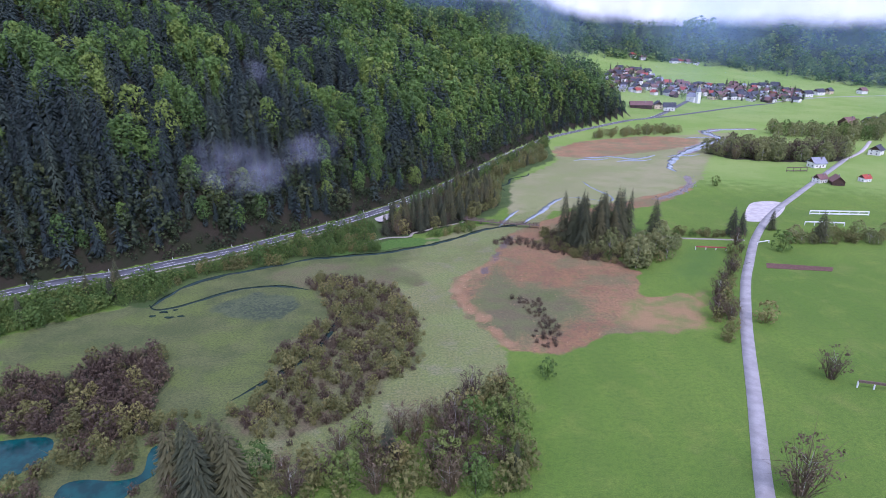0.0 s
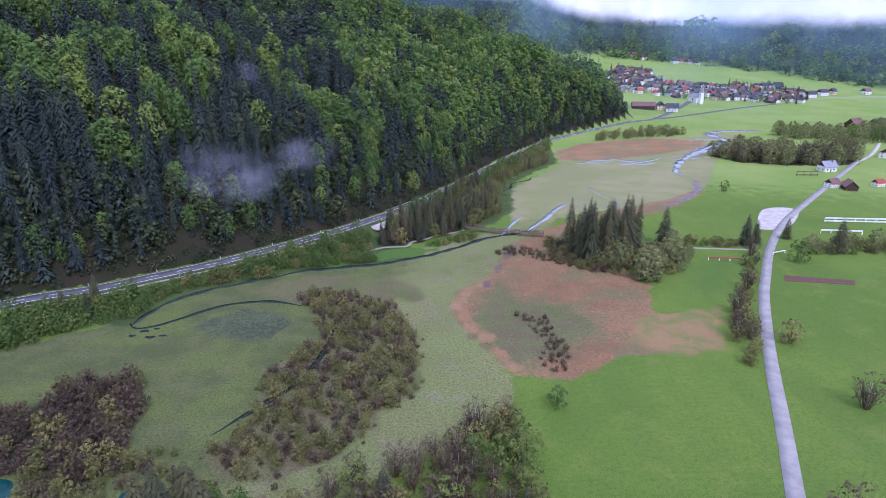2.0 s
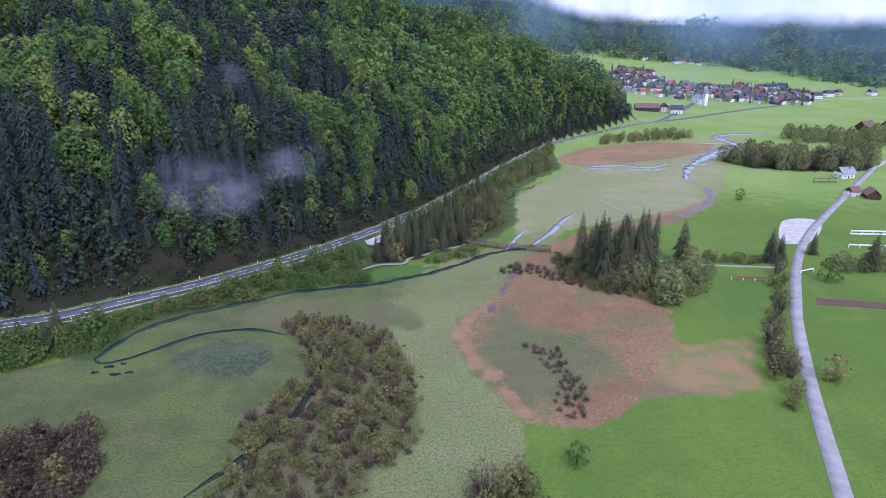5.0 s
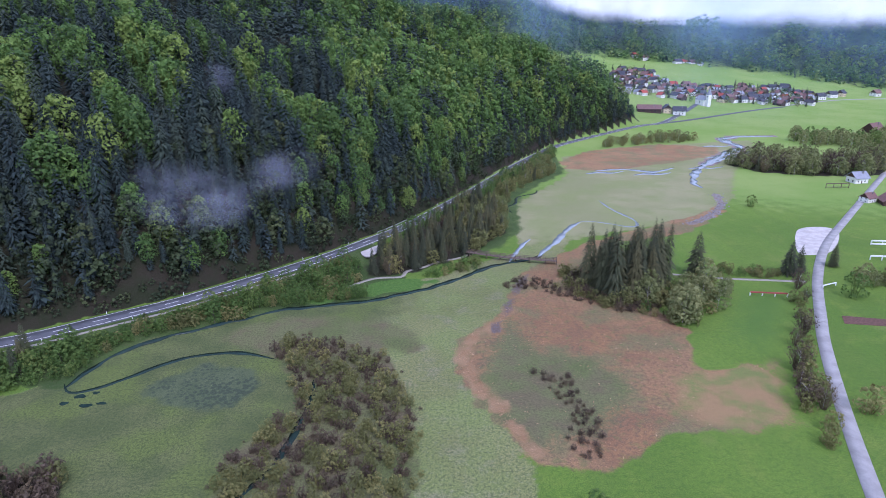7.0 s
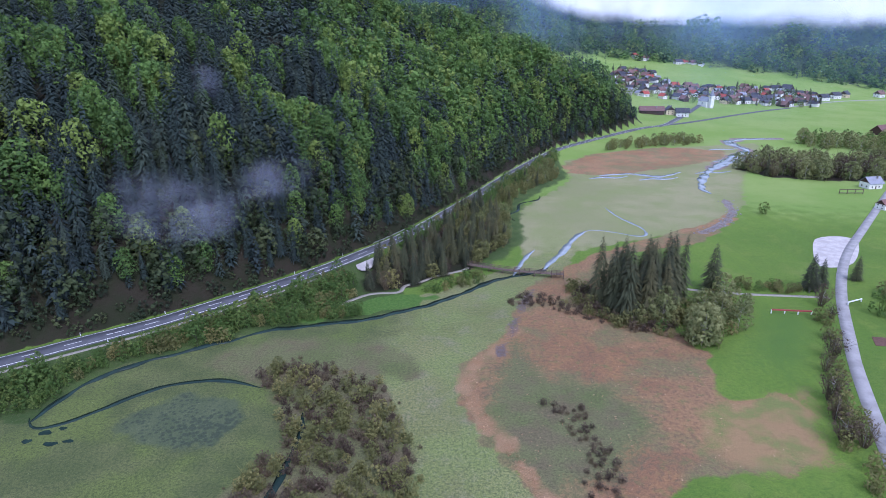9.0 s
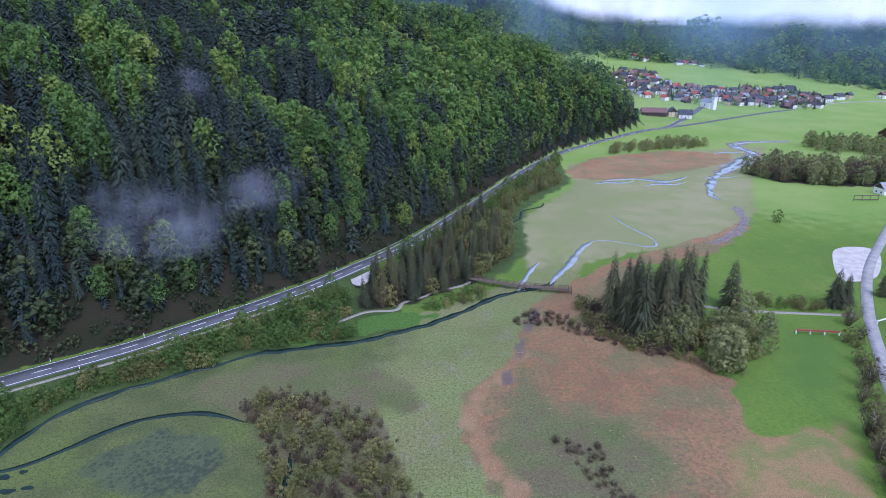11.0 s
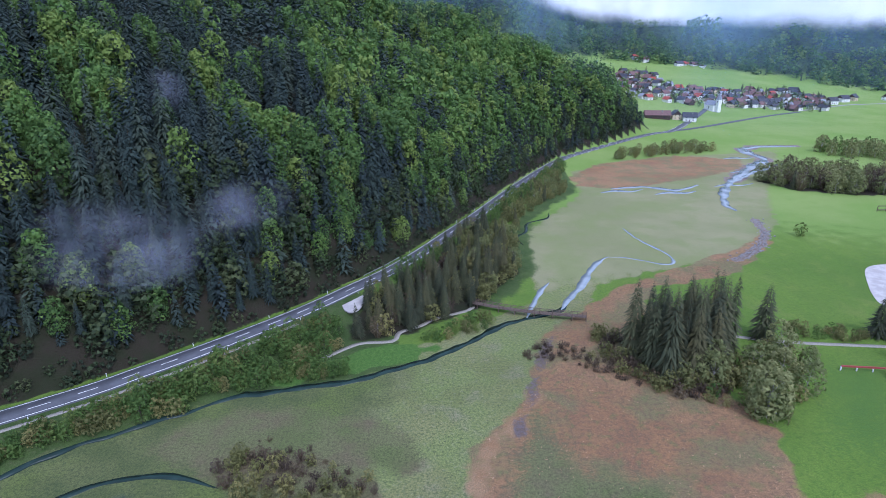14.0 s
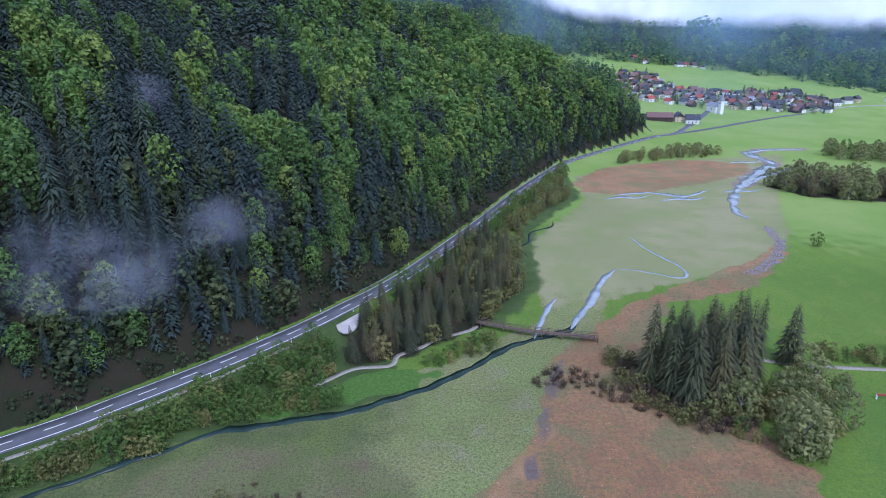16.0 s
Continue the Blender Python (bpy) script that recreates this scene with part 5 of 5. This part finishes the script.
for k in range(k0, k0 + 15):
    za, zb = float(height(*ROAD_C[k])) + 0.75, float(height(*ROAD_C[k + 1])) + 0.75
    beam("rail_section", (*gp[k], za), (*gp[k + 1], zb), 0.1, 0.35, STEEL, guard)
    if k % 2 == 0:
        beam("post", (*gp[k], za - 0.9), (*gp[k], za), 0.12, 0.12, STEEL, guard)
patch("layby", LAYBY, GRAVEL_MAT, 0.35, "pale gravel lay-by beside the main road", "lay-by")


# ---- stones on the shore ----
def stones(line, n, seed):
    rng = np.random.default_rng(seed)
    c = smooth_line(line, 1.0)
    q = []
    for _ in range(n):
        p = c[rng.integers(len(c))] + rng.normal(size=2) * 1.9
        r = rng.uniform(0.25, 0.8)
        v = np.array([(math.cos(a) * s, math.sin(a) * s, z) for z, s in ((0.0, 1.0), (0.45, 0.85), (0.7, 0.35)) for a in (0.3, 1.9, 3.4, 5.0)]) * r * rng.uniform(0.7, 1.3, (12, 1)) + (*p, -0.05)
        q += [v[[i, (i + 1) % 4, 4 + (i + 1) % 4, 4 + i]] for i in range(4)] + [v[[4 + i, 4 + (i + 1) % 4, 8 + (i + 1) % 4, 8 + i]] for i in range(4)] + [v[[8, 9, 10, 11]]]
    tagged(new("shore_stones", sprays_mesh("shore_stones", np.array(q), STONE)), "pale grey stones along the marsh shore", "stones", kind="stuff")


stones(SHOREMUD, 170, 3)


# ---- puddles ----
for x, y, a, b in ((-97.8, 181.6, 1.6, 0.9), (-100.3, 178.6, 1.2, 0.8), (-94, 177.5, 1.8, 0.8), (-90.4, 178.3, 1.4, 0.6), (-94.5, 183.3, 1.0, 0.6), (-112.2, 192.7, 2.0, 0.8)):
    patch("puddle", [(x + a * math.cos(k), y + b * math.sin(k) * (1 + 0.3 * math.sin(3 * k + x))) for k in np.linspace(0, 5.6, 8)], CREEK_MAT, 0.05, "small dark puddle in the marsh", "water")
ribbon("creek", [(-36.7, 187.8), (-35.6, 176.9), (-38.7, 154.1), (-46.5, 141.0), (-56, 128)], 1.6, CREEK_MAT, 0.06, "narrow dark channel hidden among shrubs", "water", wobble=0.3)


# ---- mist, haze sheets and cloud ----
def veil(name, mat, centre, right, up, label, bulge=4.0, full=1.0, category="mist"):
    """A softly curved sheet of mist, thickest in its middle."""
    u, v = np.meshgrid(np.linspace(-1, 1, 17), np.linspace(-1, 1, 13))
    u, v = u.ravel(), v.ravel()
    c, r, w = np.array(centre, float), np.array(right, float), np.array(up, float)
    n = np.cross(r, w)
    n /= np.linalg.norm(n)
    p = c + u[:, None] * r + v[:, None] * w + n * (bulge * np.cos(u * 1.5) * np.cos(v * 1.5) + 1.5 * waves(u * 10, v * 10, 9, 2))[:, None]
    i = np.arange(13 * 17).reshape(13, 17)
    me = mesh_from(name, p, np.stack([i[:-1, :-1], i[:-1, 1:], i[1:, 1:], i[1:, :-1]], -1).reshape(-1, 4))
    me.polygons.foreach_set("use_smooth", np.ones(len(me.polygons), bool))
    mask(me, "thick", full * np.clip(1 - (u * u + v * v), 0, 1) ** 1.3)
    me.materials.append(mat)
    return tagged(new(name, me), label, category)


for k in range(3):
    veil("mist_patch", MIST, (-95 + 5 * k, 262 - 9 * k, 36 - k), (25 - 4 * k, 11, -2), (0, -4, 14 - 2 * k), "thin pale mist drifting between the forest trees")
for k in range(2):
    veil("mist_patch", MIST, (-67 + 4 * k, 287 - 7 * k, 39), (16, 8, 3), (0, -3, 10), "small wisp of mist among the forest trees", 4.0, 0.55)
veil("mist_patch", MIST, (-101, 318, 73), (9, 5, 0), (0, -2, 9), "small wisp of mist high on the forest slope")


def hanging(name, mat, line, low, high, fade, label, seed, kind=""):
    """A tall curtain along a line: clear at its foot, thicker with height."""
    c = smooth_line(line, 40)
    rows = 14
    n = len(c)
    zz = np.linspace(0, 1, rows) ** 1.6
    P, T = [], []
    base = height(c[:, 0], c[:, 1]) if low is None else low + 53.0 * step(-c[:, 0], -420, -150)
    for q in zz:
        z = base + q * (high - base)
        P.append(np.c_[c, z])
        T.append(np.clip((z - base - fade[0]) / (fade[1] - fade[0]), 0, 1) * np.minimum(1, np.minimum(np.arange(n), np.arange(n)[::-1]) / 3))
    i = np.arange(rows * n).reshape(rows, n)
    me = mesh_from(name, np.concatenate(P), np.stack([i[:-1, :-1], i[:-1, 1:], i[1:, 1:], i[1:, :-1]], -1).reshape(-1, 4))
    mask(me, "thick", np.concatenate(T))
    me.materials.append(mat)
    return tagged(new(name, me), label, "mist", kind=kind)


# added sheets: the blue of distant air is put into their colour
hanging("haze_bank", HAZE, [(-60, 985), (150, 1060), (320, 1225), (470, 1215), (640, 1120), (800, 985), (1300, 870), (2200, 800)], None, 420, (4, 60), "added thin bluish sheet imitating haze before the far hills", 1)
hanging("haze_bank", HAZE, [(-200, 1160), (180, 1190), (390, 1320), (660, 1230), (900, 1080), (1400, 960), (2300, 870)], None, 480, (4, 70), "added bluish sheet imitating haze between the far wooded ridges", 2)
hanging("haze_bank", THIN_HAZE, [(-420, 600), (-100, 620), (250, 650), (600, 560), (1000, 480), (1700, 420)], None, 330, (0, 40), "added very thin bluish sheet imitating haze over the valley floor", 4)
hanging("backdrop", CLOUD, [(-700, 1150), (-300, 1180), (150, 1240), (400, 1370), (700, 1290), (1000, 1130), (1400, 1030), (2200, 930), (3200, 850)], 94, 1100, (6, 54), "low white rain cloud hiding the hilltops", 3, "structure")
